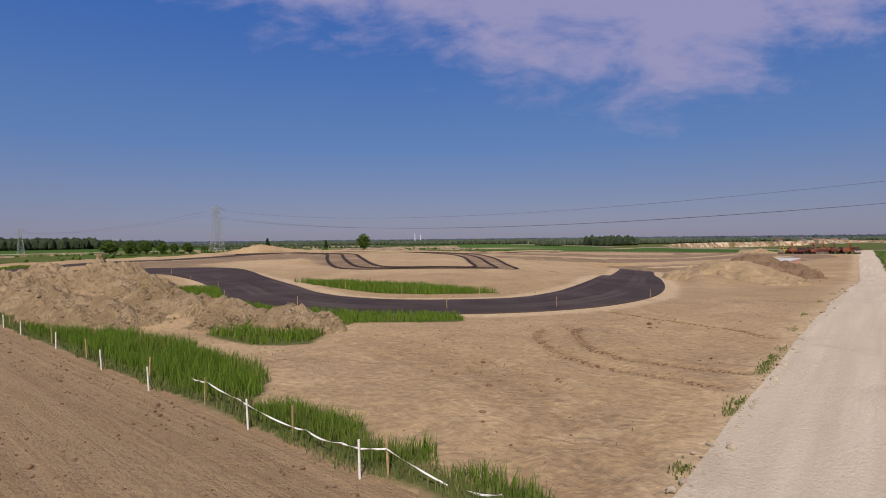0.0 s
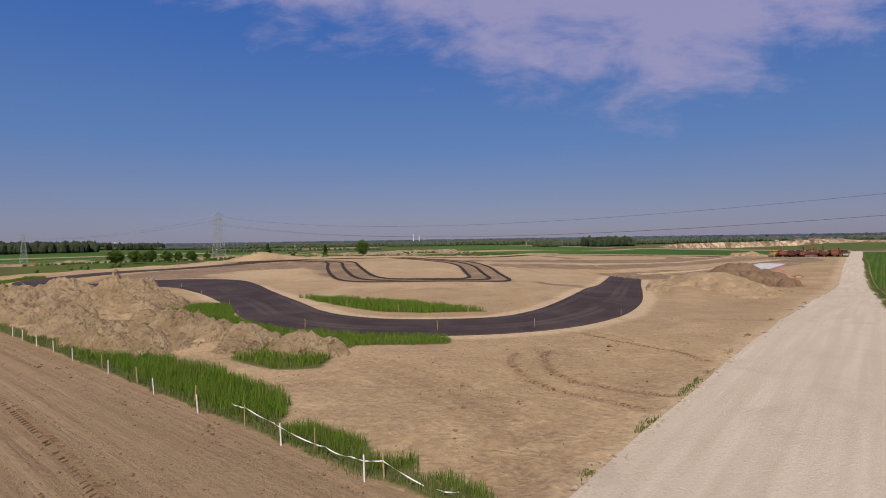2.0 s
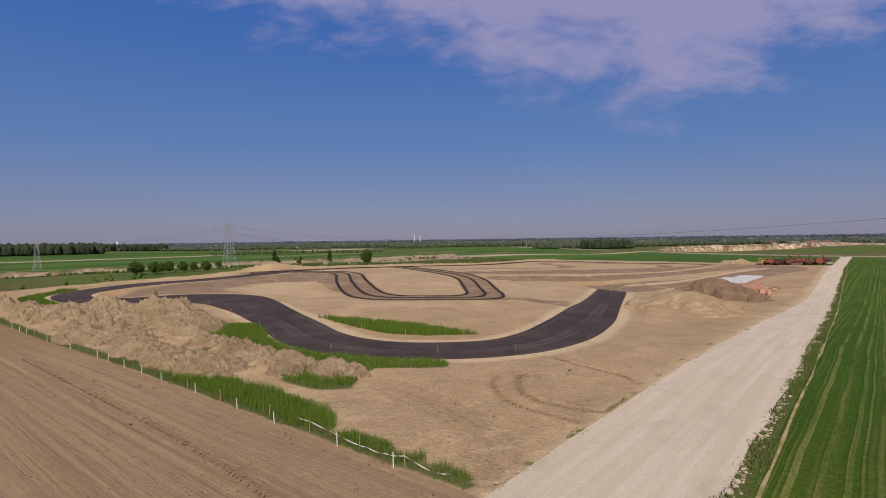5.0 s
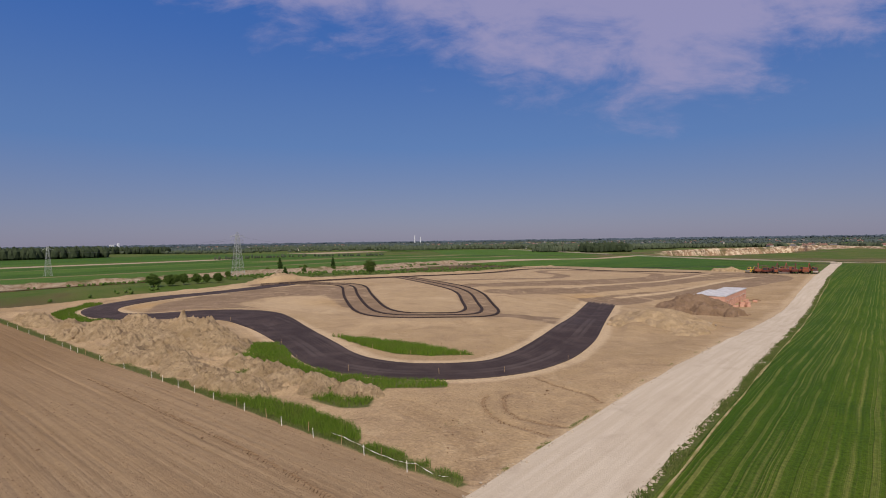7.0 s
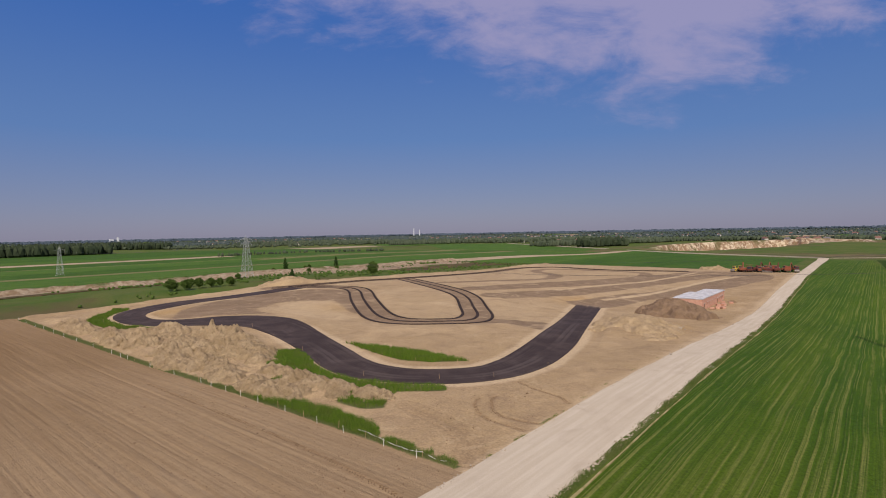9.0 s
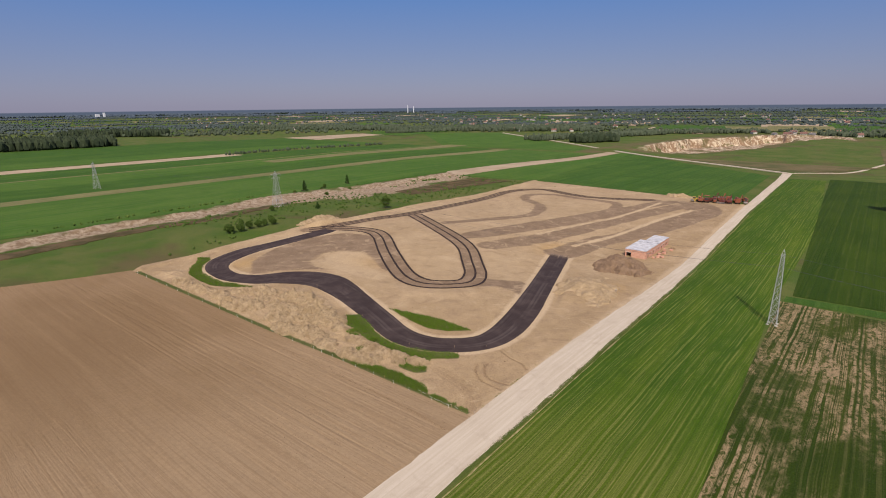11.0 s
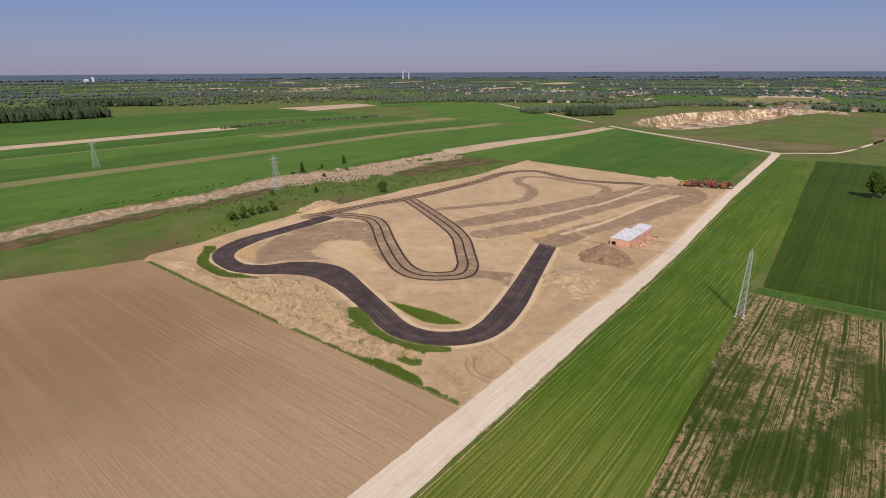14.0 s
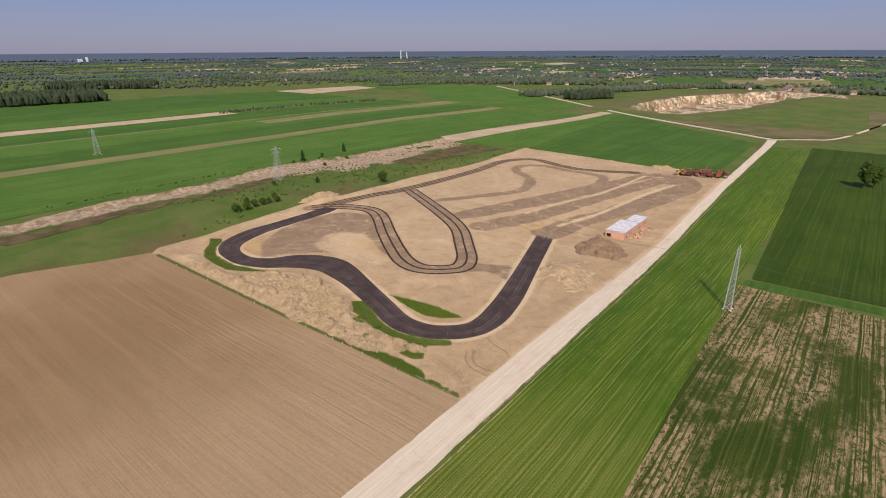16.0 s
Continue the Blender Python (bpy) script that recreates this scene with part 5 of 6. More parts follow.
def tree(place, height, spread, seed, pine=False, label="", name="tree", group="trees on the meadow", leaf=0.28, per=46):
    rng = random.Random(seed)
    root = thing(name, (place[0], place[1], float(ground_z(*place)) - 0.1), label, "tree", group)
    bm = bmesh.new()
    r0 = height * 0.022
    top = Vector((rng.uniform(-0.3, 0.3), rng.uniform(-0.3, 0.3), height * 0.93))
    bmesh.ops.create_cone(bm, cap_ends=True, segments=7, radius1=r0, radius2=r0 * 0.2, depth=height * 0.93, matrix=Matrix.Translation((0, 0, height * 0.465)))
    part("trunk", bm, MAT["bark"], root)
    bm, centres, radii = bmesh.new(), [], []
    n = int(16 + height * 2)
    for i in range(n):
        f = (i + 0.5) / n
        z = height * ((0.10 if pine else 0.22) + (0.86 if pine else 0.70) * f)
        reach = spread * ((1.05 - 0.95 * f) if pine else math.sin(math.pi * (0.16 + 0.74 * f))) * rng.uniform(0.6, 1.1)
        a = i * 2.4 + rng.uniform(-0.5, 0.5)
        tip = Vector((math.cos(a) * reach, math.sin(a) * reach, z + (0.05 if pine else 0.12) * height * rng.uniform(0.3, 1)))
        bar(bm, (0, 0, z * 0.92), tip, r0 * 0.18, 4)
        for q, s in ((0.95, 0.34), (0.6, 0.30)):
            centres.append((tip.x * q, tip.y * q, z + (tip.z - z) * q))
            radii.append(spread * s * (0.8 if pine else 1.0) * (1.0 - 0.45 * f if pine else 1.0))
    part("limbs", bm, MAT["bark"], root)
    v, f = leaf_cloud(centres, radii, per, leaf, seed)
    ob = new("crown", mesh_of("crown", v, f, MAT["needle" if pine else "leaf"], smooth=False))
    ob.parent = root
    return root


for k, (x, y, h, s) in enumerate(((-218, 71, 5.4, 2.2), (-217.5, 77.5, 4.8, 1.9), (-219, 84, 5.2, 1.6), (-219, 90, 4.6, 1.6), (-220, 95, 4.2, 1.3), (-219, 100, 4.6, 1.6),
                                  (-231, 86, 4.0, 1.4), (-229, 105, 3.8, 1.3))):
    tree((x, y), h * 0.95, s * 1.25, 100 + k, False, "young dense bushy green tree on rough grass", "tree", "young trees by the track", leaf=0.26, per=110)
tree((-204.5, 182), 8.6, 3.4, 120, False, "round-crowned dark green tree on the meadow edge", per=70)
tree((-326, 203), 10.5, 3.0, 121, True, "tall dark conifer on the pale bank", "pine_tree")
tree((-333, 258), 9.0, 2.4, 122, True, "tall dark conifer on the pale bank", "pine_tree")
tree((-240, 150), 5.0, 1.7, 123, True, "small conifer on rough grass", "pine_tree")
tree((-262, 128), 3.6, 1.6, 124, False, "low green shrub tree on rough grass")
for k, (x, y) in enumerate(((-300, 232), (-304, 245), (-316, 214), (-292, 200), (-322, 190), (-330, 228))):
    tree((x, y), 3.2 + 0.4 * (k % 3), 1.6, 130 + k, False, "low brownish shrub on the pale bank", "shrub", "shrubs on the bank", leaf=0.3, per=30)
tree((75.5, 398), 20, 5.0, 140, False, "broad old tree standing in the green field", leaf=0.6, per=60)
tree((81, 404), 16, 4.5, 141, False, "broad old tree standing in the green field", leaf=0.6, per=60)


# ---- low scrub and far woods ----
def woods(name, spots, heights, seed, mat, label, detail=1, squash=1.0):
    rng = np.random.RandomState(seed)
    bm = bmesh.new()
    bmesh.ops.create_icosphere(bm, subdivisions=detail, radius=1.0)
    base = np.array([v.co[:] for v in bm.verts])
    tri = np.array([[v.index for v in f.verts] for f in bm.faces])
    bm.free()
    n, h = len(spots), np.asarray(heights)
    wide = h * rng.uniform(0.30, 0.52, n) * squash
    shape = base[None] * (1 + 0.62 * (rng.rand(n, len(base), 1) - 0.5))
    shape = shape * np.stack([wide, wide * rng.uniform(0.8, 1.2, n), h * 0.55], 1)[:, None, :]
    z = ground_z(spots[:, 0], spots[:, 1]) + h * 0.46
    v = shape + np.stack([spots[:, 0], spots[:, 1], z], 1)[:, None, :]
    f = (tri[None] + (np.arange(n) * len(base))[:, None, None]).reshape(-1, 3)
    return tagged(new(name, mesh_of(name, v.reshape(-1, 3), f, mat, smooth=False)), label, "woods", kind="stuff")


def belt(n, x0, y0, x1, y1, depth, seed):
    rng = np.random.RandomState(seed)
    t = rng.rand(n)
    d = np.array([x1 - x0, y1 - y0])
    q = np.array([-d[1], d[0]]) / np.linalg.norm(d)
    return np.array([x0, y0]) + t[:, None] * d + q * (rng.rand(n, 1) - 0.5) * depth


def wood(name, n, line, depth, h, seed, key, label, detail=1, squash=1.0):
    s = belt(n, *line, depth, seed)
    woods(name, s, h * np.random.RandomState(seed + 1).uniform(0.7, 1.2, n), seed, MAT[key], label, detail, squash)


sx, sy = rng.uniform(-285, -205, 900), rng.uniform(20, 380, 900)
keep = fbm(sx, sy, 0.03, 3) + 0.25 * ss(60, 200, sy) > 0.62
woods("scrub", np.stack([sx[keep], sy[keep]], 1), np.full(int(keep.sum()), 1.3), 8, MAT["leaf"], "low scrub dotted over the meadow", 1, 1.4)
wood("scrub", 90, (-322, 165, -285, 330), 8, 2.2, 81, "leaf", "low scrub on the pale bank", 1, 1.3)
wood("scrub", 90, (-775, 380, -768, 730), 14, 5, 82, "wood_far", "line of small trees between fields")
wood("scrub", 60, (-335, 0, -338, 160), 4, 1.6, 83, "leaf", "low scrub on the pale bank", 1, 1.3)
wood("forest", 2400, (-1330, -260, -1240, 375), 150, 19, 90, "wood_dark", "dark pine forest edge beyond the fields", 1, 0.62)
wood("forest", 560, (-1680, 420, -1560, 640), 160, 17, 91, "wood_dark", "dark pine copse beyond the fields", 1, 0.62)
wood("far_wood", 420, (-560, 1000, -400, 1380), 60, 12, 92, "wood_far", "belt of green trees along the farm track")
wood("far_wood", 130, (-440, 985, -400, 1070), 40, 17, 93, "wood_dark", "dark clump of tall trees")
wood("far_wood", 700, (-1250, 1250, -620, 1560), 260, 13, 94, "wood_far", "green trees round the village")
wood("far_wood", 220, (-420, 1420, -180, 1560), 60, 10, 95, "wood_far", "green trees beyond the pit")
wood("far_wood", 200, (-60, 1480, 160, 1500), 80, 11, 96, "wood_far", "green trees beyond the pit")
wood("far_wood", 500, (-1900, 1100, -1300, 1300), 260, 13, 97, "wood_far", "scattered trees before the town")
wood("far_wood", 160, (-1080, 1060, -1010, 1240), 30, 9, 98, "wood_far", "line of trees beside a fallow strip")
clumps = np.random.RandomState(44)
spots, tall, away = [], [], []
for k in range(200):
    d, a = clumps.uniform(1600, 6000), np.radians(clumps.uniform(-10, 86))
    c = np.array([-np.sin(a) * d, np.cos(a) * d])
    m = int(clumps.uniform(30, 130))
    q = np.array([np.cos(a), np.sin(a)])
    spots.append(c + q * clumps.normal(0, 150, (m, 1)) + np.array([-q[1], q[0]]) * clumps.normal(0, 45, (m, 1)))
    tall.append(clumps.uniform(5, 9.5, m))
    away.append(np.full(m, d))
spots, tall, away = np.vstack(spots), np.concatenate(tall), np.concatenate(away)
# clumps beyond 2000 take the leaf colour with more haze mixed in
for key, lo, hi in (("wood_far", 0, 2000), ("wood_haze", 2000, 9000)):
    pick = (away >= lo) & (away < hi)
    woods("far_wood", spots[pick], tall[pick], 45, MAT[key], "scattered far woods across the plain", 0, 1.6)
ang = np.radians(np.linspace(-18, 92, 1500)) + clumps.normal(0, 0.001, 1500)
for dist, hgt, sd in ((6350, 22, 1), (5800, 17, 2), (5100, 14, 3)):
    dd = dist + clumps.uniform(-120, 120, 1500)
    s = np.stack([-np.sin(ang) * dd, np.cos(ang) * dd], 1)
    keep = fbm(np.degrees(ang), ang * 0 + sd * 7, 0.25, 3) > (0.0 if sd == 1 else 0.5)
    woods("horizon_wood", s[keep], (hgt * clumps.uniform(0.75, 1.15, 1500))[keep], 46 + sd, MAT["wood_horizon"], "forest along the horizon with blue haze in its leaf colour", 0, 2.2)


# ---- pylons and cables ----
def pylon(place, height, foot, top, turn, arms, label):
    z0 = float(ground_z(*place))
    root = thing("pylon", (place[0], place[1], z0), label, "pylon", "power line pylons", turn)
    corner = lambda f, sx, sy: Vector((sx * (foot + (top - foot) * f), sy * (foot + (top - foot) * f), height * f))
    for sx in (-1, 1):
        for sy in (-1, 1):
            bm = bmesh.new()
            bar(bm, corner(0, sx, sy) - Vector((0, 0, 0.3)), corner(0.94, sx, sy), 0.10)
            part("leg", bm, MAT["steel"], root)
            bm = bmesh.new()
            c = corner(0, sx, sy)
            box(bm, (c.x - 0.45, c.y - 0.45, -0.5), (c.x + 0.45, c.y + 0.45, 0.35), 0.04)
            part("footing", bm, MAT["concrete"], root)
    levels = [1 - (1 - k / 11) ** 1.25 for k in range(12)]
    for (ax, ay), (bx, by) in (((-1, -1), (1, -1)), ((1, -1), (1, 1)), ((1, 1), (-1, 1)), ((-1, 1), (-1, -1))):
        bm = bmesh.new()
        for lo, hi in zip(levels, levels[1:]):
            lo, hi = lo * 0.94, hi * 0.94
            bar(bm, corner(lo, ax, ay), corner(hi, bx, by), 0.05)
            bar(bm, corner(lo, bx, by), corner(hi, ax, ay), 0.05)
            bar(bm, corner(hi, ax, ay), corner(hi, bx, by), 0.045)
        part("bracing", bm, MAT["steel"], root)
    bm = bmesh.new()
    for sx in (-1, 1):
        for sy in (-1, 1):
            bar(bm, corner(0.94, sx, sy), (0, 0, height), 0.07)
    part("peak", bm, MAT["steel"], root)
    for f, reach in arms:
        w = foot + (top - foot) * f
        for s in (-1, 1):
            bm = bmesh.new()
            for e in (-w, w):
                bar(bm, (s * w, e, height * f), (s * reach, 0, height * f), 0.06)
                bar(bm, (s * w, e, height * f + 1.1), (s * reach, 0, height * f), 0.05)
            part("crossarm", bm, MAT["steel"], root)
        for s in (-1, 1):
            bm = bmesh.new()
            for k in range(5):
                bmesh.ops.create_cone(bm, cap_ends=True, segments=8, radius1=0.13, radius2=0.07, depth=0.2, matrix=Matrix.Translation((s * reach, 0, height * f - 0.2 - 0.24 * k)))
            part("insulator", bm, MAT["steel"], root, "string of ribbed insulator discs")
    return root


pylon((40.6, 131.0), 27.9, 1.35, 0.42, 0.0, (), "slim grey lattice steel mast in a green field")
pylon((-273, 140), 26.5, 2.9, 0.55, radians(90), ((0.80, 3.6), (0.90, 4.3)), "grey lattice steel pylon with two crossarms")
pylon((-541, 112), 27, 2.6, 0.5, radians(90), ((0.86, 4.0),), "grey lattice steel pylon in a far field")


def cable(a, b, sag, r=0.028):
    a, b = Vector(a), Vector(b)
    cu = bpy.data.curves.new("power_cable", "CURVE")
    cu.dimensions, cu.bevel_depth, cu.bevel_resolution = "3D", r, 0
    sp = cu.splines.new("POLY")
    n = 40
    sp.points.add(n)
    for i in range(n + 1):
        t = i / n
        p = a.lerp(b, t)
        sp.points[i].co = (p.x, p.y, p.z - 4 * sag * t * (1 - t), 1)
    cu.materials.append(MAT["wire"])
    return tagged(new("power_cable", cu), "thin dark sagging overhead power cable", "cable", "overhead cables")


zl = float(ground_z(-276, 140))
for a, b, sag in (((40.6, 131.5, 21.1), (-276, 144.3, zl + 23.6), 7.4), ((40.6, 131.2, 16.6), (-276, 143.6, zl + 20.0), 7.2), ((40.6, 131.8, 16.6), (-276, 136.4, zl + 20.0), 7.2)):
    cable(a, b, sag)
    cable(a, (380, 112, a[2] - 1), sag)
for dy in (-4, 4):
    cable((-276, 140 + dy, zl + 22.6), (-541, 112 + dy, 17.0), 4.0)


# ---- unfinished building ----
def building():
    z = float(ground_z(-28, 200)) + 0.1
    root = thing("clubhouse", (-28, 203, z), "unfinished single-storey red block building with flat white roof", "building")
    X0, X1, Y0, Y1, Y2, TH = -5.3, 5.3, -18.6, 4.4, 18.4, 4.2

    def wall(lo, hi, axis_i, holes):
        """A block wall with openings cut through; holes: (from, to, sill, head) along it."""
        bm = bmesh.new()
        a, b = lo[axis_i], hi[axis_i]
        cuts = sorted(holes)
        at_ = a
        def piece(p, q, s, t):
            l, h = list(lo), list(hi)
            l[axis_i], h[axis_i], l[2], h[2] = p, q, s, t
            if q - p > 0.01 and t - s > 0.01:
                box(bm, l, h)
        for p, q, s, t in cuts:
            piece(at_, p, lo[2], hi[2]), piece(p, q, lo[2], s), piece(p, q, t, hi[2])
            at_ = q
        piece(at_, b, lo[2], hi[2])
        w = part("wall", bm, MAT["block"], root)
        for p, q, s, t in cuts:
            bm = bmesh.new()
            l, h = list(lo), list(hi)
            l[axis_i], h[axis_i], l[2], h[2] = p - 0.25, q + 0.25, t, t + 0.24
            k = 1 - axis_i
            l[k], h[k] = l[k] - 0.02, h[k] + 0.02
            box(bm, l, h)
            part("lintel", bm, MAT["concrete"], w, "grey concrete lintel")
    wall((X0, Y0, -0.4), (X1, Y0 + 0.3, TH), 0, [(-4.6, -2.2, 0.0, 2.6)])
    wall((X1 - 0.3, Y0 + 0.3, -0.4), (X1, Y1, TH), 1, [(-15.5, -13.5, 0.0, 2.3), (-11.0, -9.4, 1.0, 2.5), (-7.0, -5.4, 1.0, 2.5), (-2.6, -1.0, 1.0, 2.5), (1.2, 2.8, 1.0, 2.5)])
    wall((X1 - 0.3, Y1, -0.4), (X1, Y2 - 0.3, TH), 1, [(5.6, 7.6, 0.0, 2.3), (9.4, 11.0, 1.0, 2.5), (13.2, 15.8, 1.0, 2.5)])
    wall((X0, Y0 + 0.3, -0.4), (X0 + 0.3, Y1 + 0.15, TH), 1, [(-14, -12.4, 1.0, 2.5), (-9, -7.4, 1.0, 2.5), (-3, -1.4, 1.0, 2.5)])
    wall((X0 + 2.4, Y1 + 0.15, -0.4), (X0 + 2.7, Y2 - 0.3, TH), 1, [(9, 10.6, 1.0, 2.5)])
    wall((X0 + 2.4, Y2 - 0.3, -0.4), (X1, Y2, TH), 0, [(-2, 0, 0.0, 2.3)])
    wall((X0 + 0.3, Y1 - 0.15, -0.4), (X1 - 0.3, Y1 + 0.15, TH), 0, [(-1, 0.2, 0, 2.1)])
    bm = bmesh.new()
    box(bm, (X0 + 0.3, Y0 + 0.3, -0.4), (X1 - 0.3, Y2 - 0.3, 0.02))
    part("floor_slab", bm, MAT["concrete"], root)
    for lo, hi in (((X0 - 0.15, Y0 - 0.15, TH), (X1 + 0.15, Y1 - 0.4, TH + 0.32)), ((X0 + 2.6, Y1 + 0.9, TH), (X1 + 0.15, Y2 + 0.15, TH + 0.32))):
        bm = bmesh.new()
        box(bm, lo, hi, 0.03)
        slab = part("roof", bm, MAT["roof_white"], root, "flat white sheeted roof slab")
        n = int((hi[1] - lo[1]) / 2.9)
        for k in range(1, n):
            yk = lo[1] + (hi[1] - lo[1]) * k / n
            bm = bmesh.new()
            box(bm, (lo[0], yk - 0.06, hi[2] + 0.004), (hi[0], yk + 0.06, hi[2] + 0.05))
            part("roof_seam", bm, MAT["concrete"], slab)
    return z


bz = building()


# ---- pallets and rubbish beside it ----
def pallet(x, y, stack, turn):
    z = float(ground_z(x, y)) + 0.05
    root = thing("block_pallet", (x, y, z), "wooden pallet stacked with red hollow blocks", "pallet", "pallets by the building", turn, metres=True)
    bm = bmesh.new()
    for k in range(3):
        box(bm, (-0.6, -0.55 + 0.45 * k, 0), (0.6, -0.35 + 0.45 * k, 0.12))
    box(bm, (-0.6, -0.6, 0.12), (0.6, 0.6, 0.15))
    part("pallet", bm, MAT["stake"], root)
    bm = bmesh.new()
    box(bm, (-0.56, -0.56, 0.15), (0.56, 0.56, 0.15 + stack), 0.02)
    part("blocks", bm, MAT["block"], root)


for k, (x, y) in enumerate(((-20.2, 189), (-18.8, 191.5), (-19.6, 196), (-17.2, 193), (-18.6, 200.5), (-20, 206), (-17.5, 209))):
    pallet(x, y, 0.5 + 0.25 * (k % 3), 0.3 * k)
for k, (x, y) in enumerate(((-19.5, 203), (-18, 213), (-36, 182))):
    heap((x, y), 2.0, 1.5, 0.8, 60 + k, MAT["brown_heap"], "small pile of dark building rubble", 0.3 * k, 0.5)


# ---- construction machines ----
def wheel(parent, x, y, r, w):
    bm = bmesh.new()
    m = Matrix.Translation((x, y, r)) @ Matrix.Rotation(radians(90), 4, "X")
    bmesh.ops.create_cone(bm, cap_ends=True, segments=14, radius1=r, radius2=r, depth=w, matrix=m)
    bmesh.ops.bevel(bm, geom=[e for e in bm.edges if len(e.link_faces) == 2 and max(len(f.verts) for f in e.link_faces) > 4], offset=r * 0.14, segments=1, affect="EDGES")
    ob = part("wheel", bm, MAT["rubber"], parent)
    bm = bmesh.new()
    bmesh.ops.create_cone(bm, cap_ends=True, segments=10, radius1=r * 0.5, radius2=r * 0.45, depth=w + 0.06, matrix=m)
    part("rim", bm, MAT["metal"], ob)


def cab(parent, x, y, z, l, w, h, mat):
    bm = bmesh.new()
    box(bm, (x - l / 2, y - w / 2, z), (x + l / 2, y + w / 2, z + h), 0.10)
    c = part("cab", bm, mat, parent)
    for s in (-1, 1):
        bm = bmesh.new()
        box(bm, (x - l * 0.38, y + s * (w / 2 + 0.01) - 0.012, z + h * 0.42), (x + l * 0.38, y + s * (w / 2 + 0.01) + 0.012, z + h * 0.9))
        part("window", bm, MAT["glass"], c, "dark cab window")
        bm = bmesh.new()
        box(bm, (x + s * (l / 2 + 0.01) - 0.012, y - w * 0.38, z + h * 0.42), (x + s * (l / 2 + 0.01) + 0.012, y + w * 0.38, z + h * 0.9))
        part("window", bm, MAT["glass"], c, "dark cab window")


def drum(parent, x, r, w):
    bm = bmesh.new()
    bmesh.ops.create_cone(bm, cap_ends=True, segments=22, radius1=r, radius2=r, depth=w, matrix=Matrix.Translation((x, 0, r)) @ Matrix.Rotation(radians(90), 4, "X"))
    part("drum", bm, MAT["metal"], parent, "smooth steel drum")


def roller(place, turn, mat, colour):
    root = thing("road_roller", place, colour + " road roller parked on bare soil", "roller", "parked machines", turn, metres=True)
    drum(root, 1.7, 0.75, 2.0)
    wheel(root, -1.5, -0.75, 0.75, 0.5), wheel(root, -1.5, 0.75, 0.75, 0.5)
    bm = bmesh.new()
    box(bm, (-2.5, -0.8, 0.8), (-0.4, 0.8, 1.9), 0.12)
    part("engine_hood", bm, mat, root)
    bm = bmesh.new()
    box(bm, (0.5, -1.15, 0.6), (2.7, -1.03, 1.0), 0.02), box(bm, (0.5, 1.03, 0.6), (2.7, 1.15, 1.0), 0.02), box(bm, (0.3, -1.15, 0.6), (0.55, 1.15, 1.2), 0.03)
    part("frame", bm, mat, root)
    cab(root, 0.0, 0, 1.2, 1.3, 1.5, 1.7, mat)
    return root


def excavator(place, turn, mat, colour):
    root = thing("excavator", place, colour + " tracked excavator with folded boom", "excavator", "parked machines", turn, metres=True)
    for s in (-1, 1):
        bm = bmesh.new()
        box(bm, (-2.0, s * 1.1 - 0.3, 0), (2.0, s * 1.1 + 0.3, 0.9), 0.28)
        part("crawler", bm, MAT["rubber"], root)
    bm = bmesh.new()
    box(bm, (-2.4, -1.3, 1.0), (1.2, 1.3, 2.2), 0.15)
    part("house", bm, mat, root)
    cab(root, 0.7, 0.75, 1.1, 1.5, 1.0, 1.9, mat)
    for name, a, b, r in (("boom", (1.0, -0.2, 1.8), (3.6, -0.2, 4.6), 0.28), ("stick", (3.6, -0.2, 4.6), (5.6, -0.2, 2.2), 0.2)):
        bm = bmesh.new()
        bar(bm, a, b, r, 4)
        part(name, bm, mat, root)
    bm = bmesh.new()
    box(bm, (5.0, -0.8, 0.9), (6.0, 0.4, 2.2), 0.2)
    part("bucket", bm, MAT["metal"], root)
    return root


def paver(place, turn, mat, colour):
    root = thing("asphalt_paver", place, colour + " asphalt paver with open hopper and roof", "paver", "parked machines", turn, metres=True)
    for s in (-1, 1):
        bm = bmesh.new()
        box(bm, (-1.8, s * 1.0 - 0.22, 0), (1.8, s * 1.0 + 0.22, 0.8), 0.2)
        part("crawler", bm, MAT["rubber"], root)
    bm = bmesh.new()
    box(bm, (-2.2, -1.25, 0.8), (1.0, 1.25, 1.9), 0.1)
    part("body", bm, mat, root)
    bm = bmesh.new()
    box(bm, (1.0, -1.6, 0.5), (3.2, -1.4, 1.7), 0.03), box(bm, (1.0, 1.4, 0.5), (3.2, 1.6, 1.7), 0.03), box(bm, (1.0, -1.4, 0.4), (3.2, 1.4, 0.55), 0.03)
    part("hopper", bm, mat, root)
    bm = bmesh.new()
    box(bm, (-3.2, -2.2, 0.1), (-2.3, 2.2, 0.9), 0.06)
    part("screed", bm, MAT["metal"], root)
    bm = bmesh.new()
    box(bm, (-2.2, -1.3, 3.2), (0.6, 1.3, 3.32), 0.04)
    for s in (-1, 1):
        for x in (-2.0, 0.4):
            bar(bm, (x, s * 1.1, 1.85), (x, s * 1.1, 3.2), 0.05)
    part("canopy", bm, mat, root)
    return root


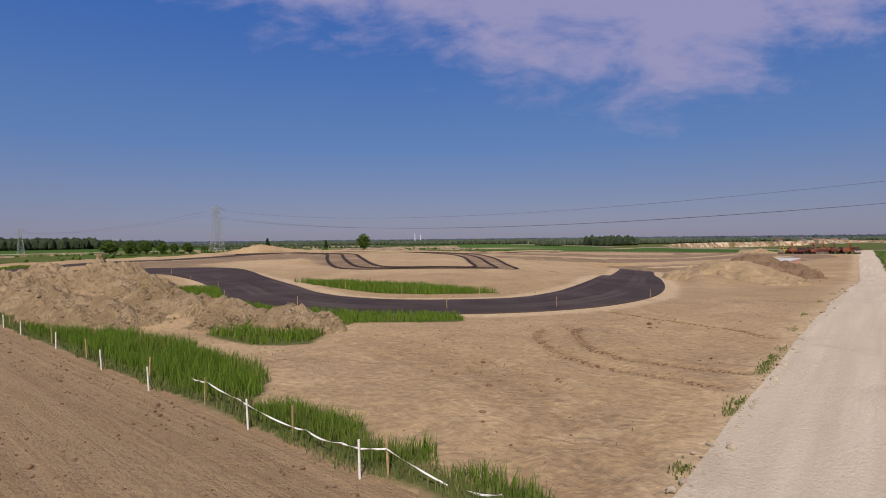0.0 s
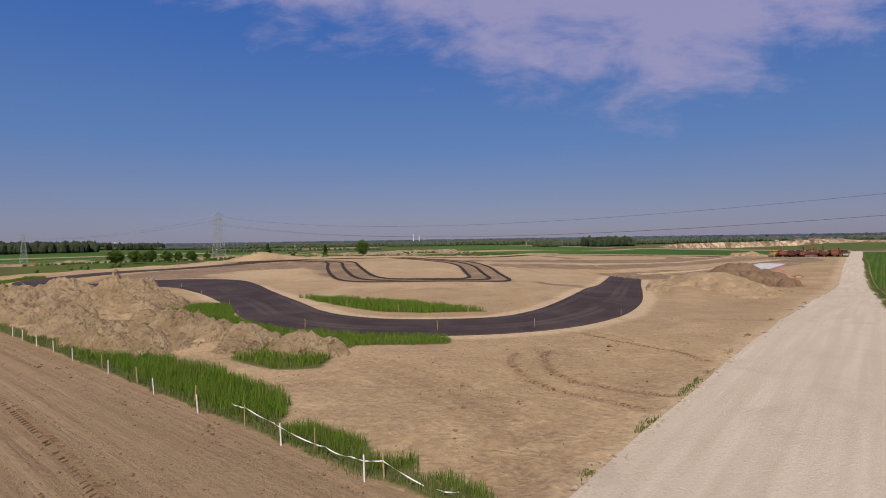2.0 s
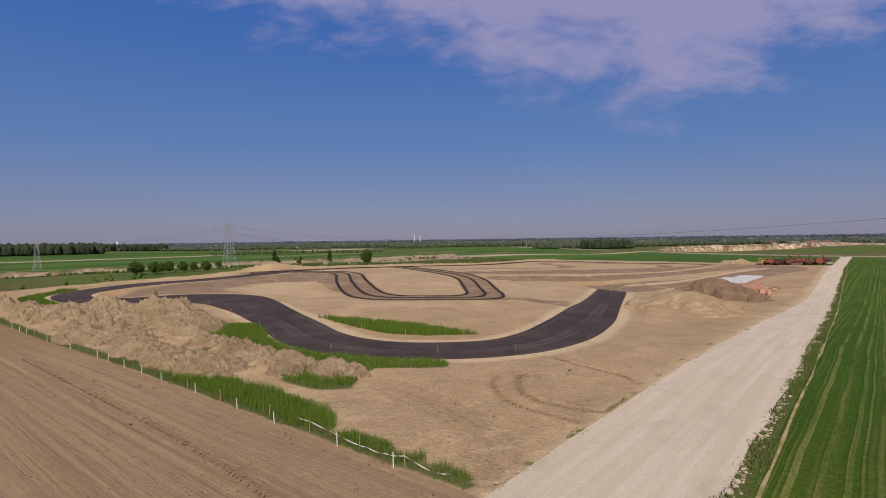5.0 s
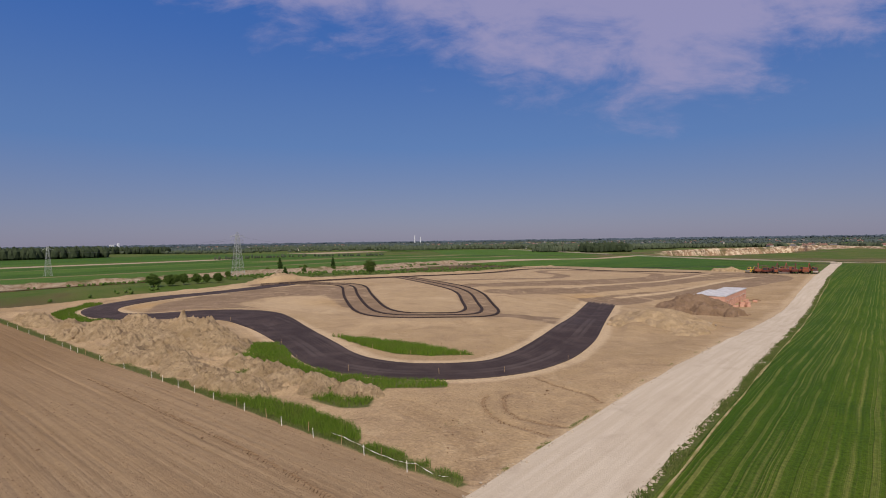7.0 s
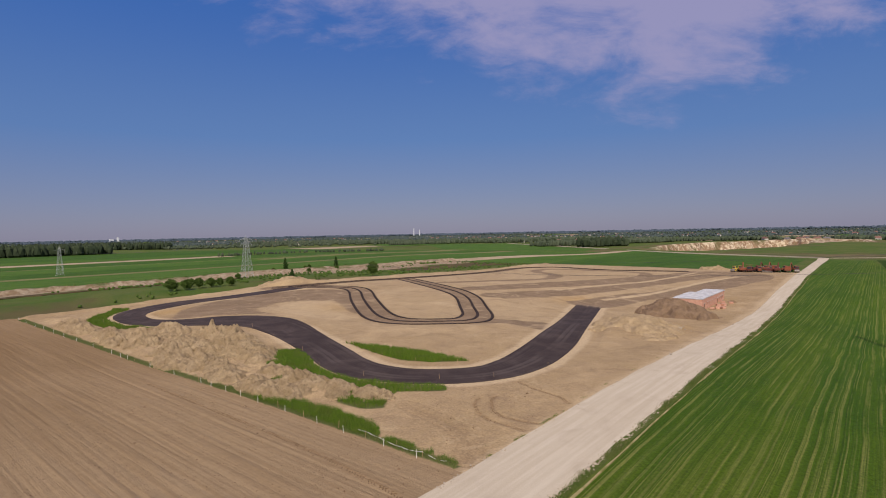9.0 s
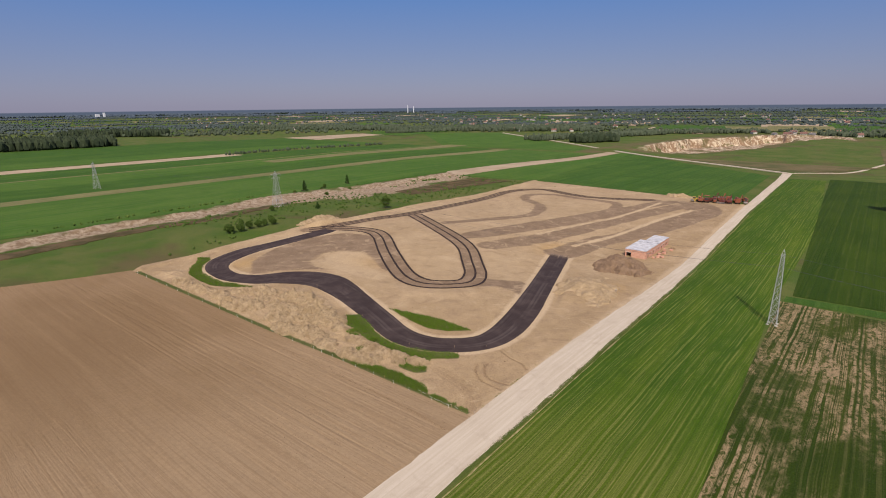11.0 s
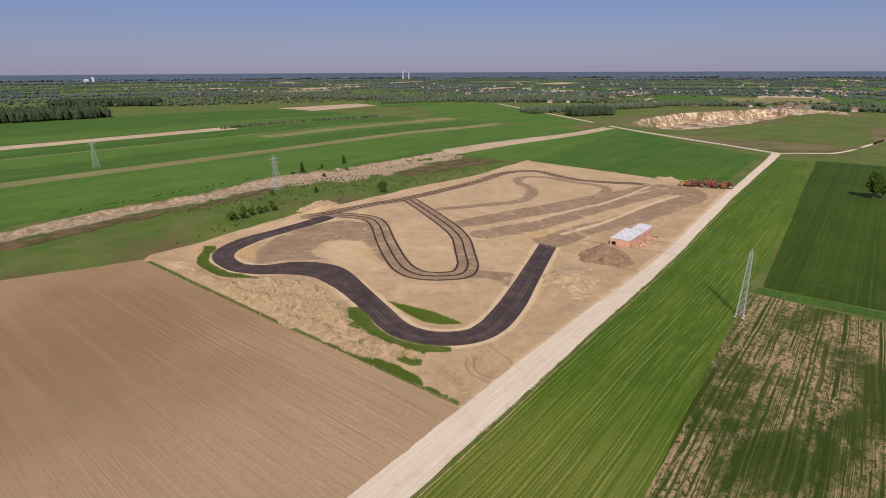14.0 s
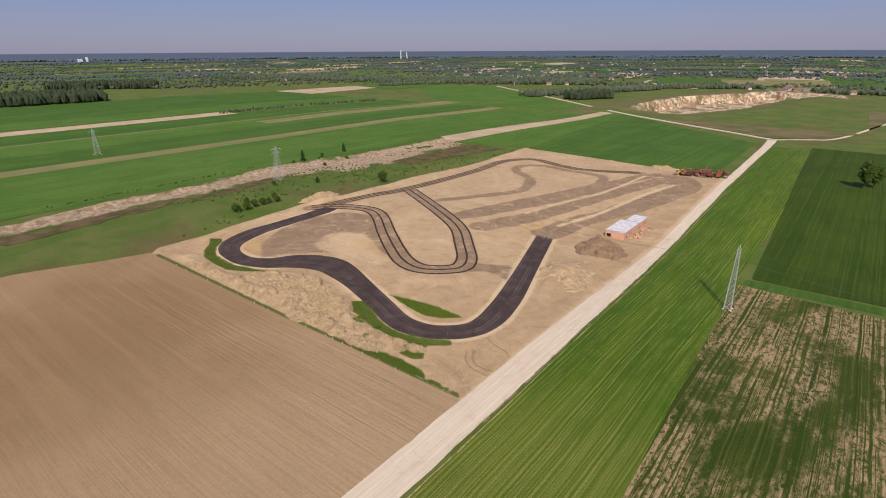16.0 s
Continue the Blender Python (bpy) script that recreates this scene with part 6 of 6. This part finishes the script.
def truck(place, turn, mat, colour):
    root = thing("dump_truck", place, colour + " dump truck with steel tipper body", "truck", "parked machines", turn, metres=True)
    for x in (2.4, -1.0, -2.3):
        for s in (-1, 1):
            wheel(root, x, s * 1.0, 0.52, 0.35)
    bm = bmesh.new()
    box(bm, (-3.2, -0.5, 0.7), (3.2, 0.5, 1.0), 0.03)
    part("chassis", bm, MAT["metal"], root)
    cab(root, 2.5, 0, 0.9, 1.7, 2.3, 2.0, mat)
    bm = bmesh.new()
    box(bm, (-3.4, -1.2, 1.0), (1.4, 1.2, 1.15), 0.02), box(bm, (-3.4, -1.25, 1.15), (1.4, -1.15, 2.3), 0.02), box(bm, (-3.4, 1.15, 1.15), (1.4, 1.25, 2.3), 0.02)
    box(bm, (1.3, -1.15, 1.15), (1.4, 1.15, 2.6), 0.02), box(bm, (-3.4, -1.15, 1.15), (-3.3, 1.15, 2.2), 0.02)
    part("tipper", bm, mat, root)
    return root


ROW = ((roller, "yellow"), (roller, "yellow"), (excavator, "orange"), (paver, "orange"), (truck, "red"), (excavator, "red"), (roller, "orange"), (excavator, "orange"),
       (paver, "red"), (truck, "orange"), (excavator, "red"), (roller, "orange"), (truck, "orange"), (excavator, "orange"), (roller, "red"))
mach = random.Random(6)
for k, (kind, colour) in enumerate(ROW):
    x, y = -46 + 2.4 * k + mach.uniform(-0.4, 0.4), 360 + 0.9 * k + (k % 2) * 8 + mach.uniform(-2, 2)
    kind((x, y, float(ground_z(x, y)) + 0.08), radians(mach.choice((80, 95, 100, 260, 275))), MAT[colour], colour)


# ---- far houses, chimneys ----
def house(x, y, l, w, h, turn, roof_mat, roof_colour):
    root = thing("house", (x, y, float(ground_z(x, y)) - 0.2), "pale house with pitched %s roof among trees" % roof_colour, "house", "far village houses", turn)
    bm = bmesh.new()
    box(bm, (-l / 2, -w / 2, 0), (l / 2, w / 2, h))
    wall = part("wall", bm, MAT["plaster"], root)
    bm = bmesh.new()
    e, r = 0.5, w * 0.42
    a = [bm.verts.new(p) for p in ((-l / 2 - e, -w / 2 - e, h - 0.3), (l / 2 + e, -w / 2 - e, h - 0.3), (l / 2 + e, w / 2 + e, h - 0.3), (-l / 2 - e, w / 2 + e, h - 0.3),
                                   (-l / 2 - e, 0, h + r), (l / 2 + e, 0, h + r))]
    for f in ((0, 1, 5, 4), (2, 3, 4, 5), (0, 4, 3), (1, 2, 5), (3, 2, 1, 0)):
        bm.faces.new([a[i] for i in f])
    roof = part("roof", bm, roof_mat, root)
    bm = bmesh.new()
    box(bm, (l * 0.2, -0.4, h + r * 0.5), (l * 0.2 + 0.8, 0.4, h + r + 0.9))
    part("chimney", bm, MAT["block"], roof)
    for s in (-1, 1):
        bm = bmesh.new()
        box(bm, (s * l * 0.25 - 0.7, -w / 2 - 0.03, h * 0.35), (s * l * 0.25 + 0.7, -w / 2 + 0.05, h * 0.7))
        part("window", bm, MAT["glass"], wall)
    return root


built = random.Random(9)
STYLES = (("tile_red", "red"), ("tile_grey", "grey"), ("tile_red", "red"), ("tile_grey", "grey"))
homes = [house(-700, 1380, 14, 10, 5, 0.3, MAT["tile_red"], "red"), house(-660, 1420, 12, 9, 5, 1.1, MAT["tile_grey"], "grey")]
for cx, cy, sx, sy, n in ((-760, 1380, 90, 50, 7), (-930, 1740, 160, 90, 12), (-1300, 1900, 200, 120, 12), (-170, 1480, 60, 40, 8), (-20, 1560, 80, 50, 8), (-1700, 1250, 200, 120, 10),
                          (-1500, 2300, 420, 200, 16), (-600, 2500, 400, 250, 16), (-200, 2300, 260, 150, 12), (-2300, 1500, 300, 200, 12), (-2500, 2500, 500, 300, 16), (-1200, 3200, 700, 300, 20), (-3300, 1900, 500, 400, 16), (0, 3000, 500, 300, 14)):
    for k in range(n):
        x, y = built.gauss(cx, sx), built.gauss(cy, sy)
        h = copy_thing(homes[built.randrange(2)], Matrix.Translation((x, y, float(ground_z(x, y)) - 0.2)) @ Matrix.Rotation(built.uniform(0, 3.14), 4, "Z"))
for x, y, hgt in ((-3835, 4138, 74), (-3790, 4178, 60)):
    root = thing("factory_chimney", (x, y, -8), "tall pale factory chimney on the horizon", "chimney", "factory chimneys")
    bm = bmesh.new()
    bmesh.ops.create_cone(bm, cap_ends=True, segments=16, radius1=5.5, radius2=4.0, depth=hgt + 8, matrix=Matrix.Translation((0, 0, (hgt + 8) / 2)))
    part("shaft", bm, MAT["hazy_white"], root)
    bm = bmesh.new()
    bmesh.ops.create_cone(bm, cap_ends=True, segments=16, radius1=5.0, radius2=5.0, depth=2.5, matrix=Matrix.Translation((0, 0, hgt + 6)))
    part("rim", bm, MAT["hazy_white"], root)
root = thing("silo_tower", (-5310, 1789, -8), "tall white silo block on the far horizon", "silo")
bm = bmesh.new()
box(bm, (-8, -8, 0), (8, 8, 44), 1.0)
part("tower", bm, MAT["hazy_white"], root)
bm = bmesh.new()
box(bm, (-8, -70, 0), (8, -36, 30), 1.0)
part("hall", bm, MAT["hazy_white"], root)


# ---- the plan set to true size ----
for ob in list(scene.objects):
    if ob.parent is None and ob.type not in ("CAMERA", "LIGHT"):
        ob.matrix_basis = Matrix.Scale(PLAN, 4) @ ob.matrix_basis
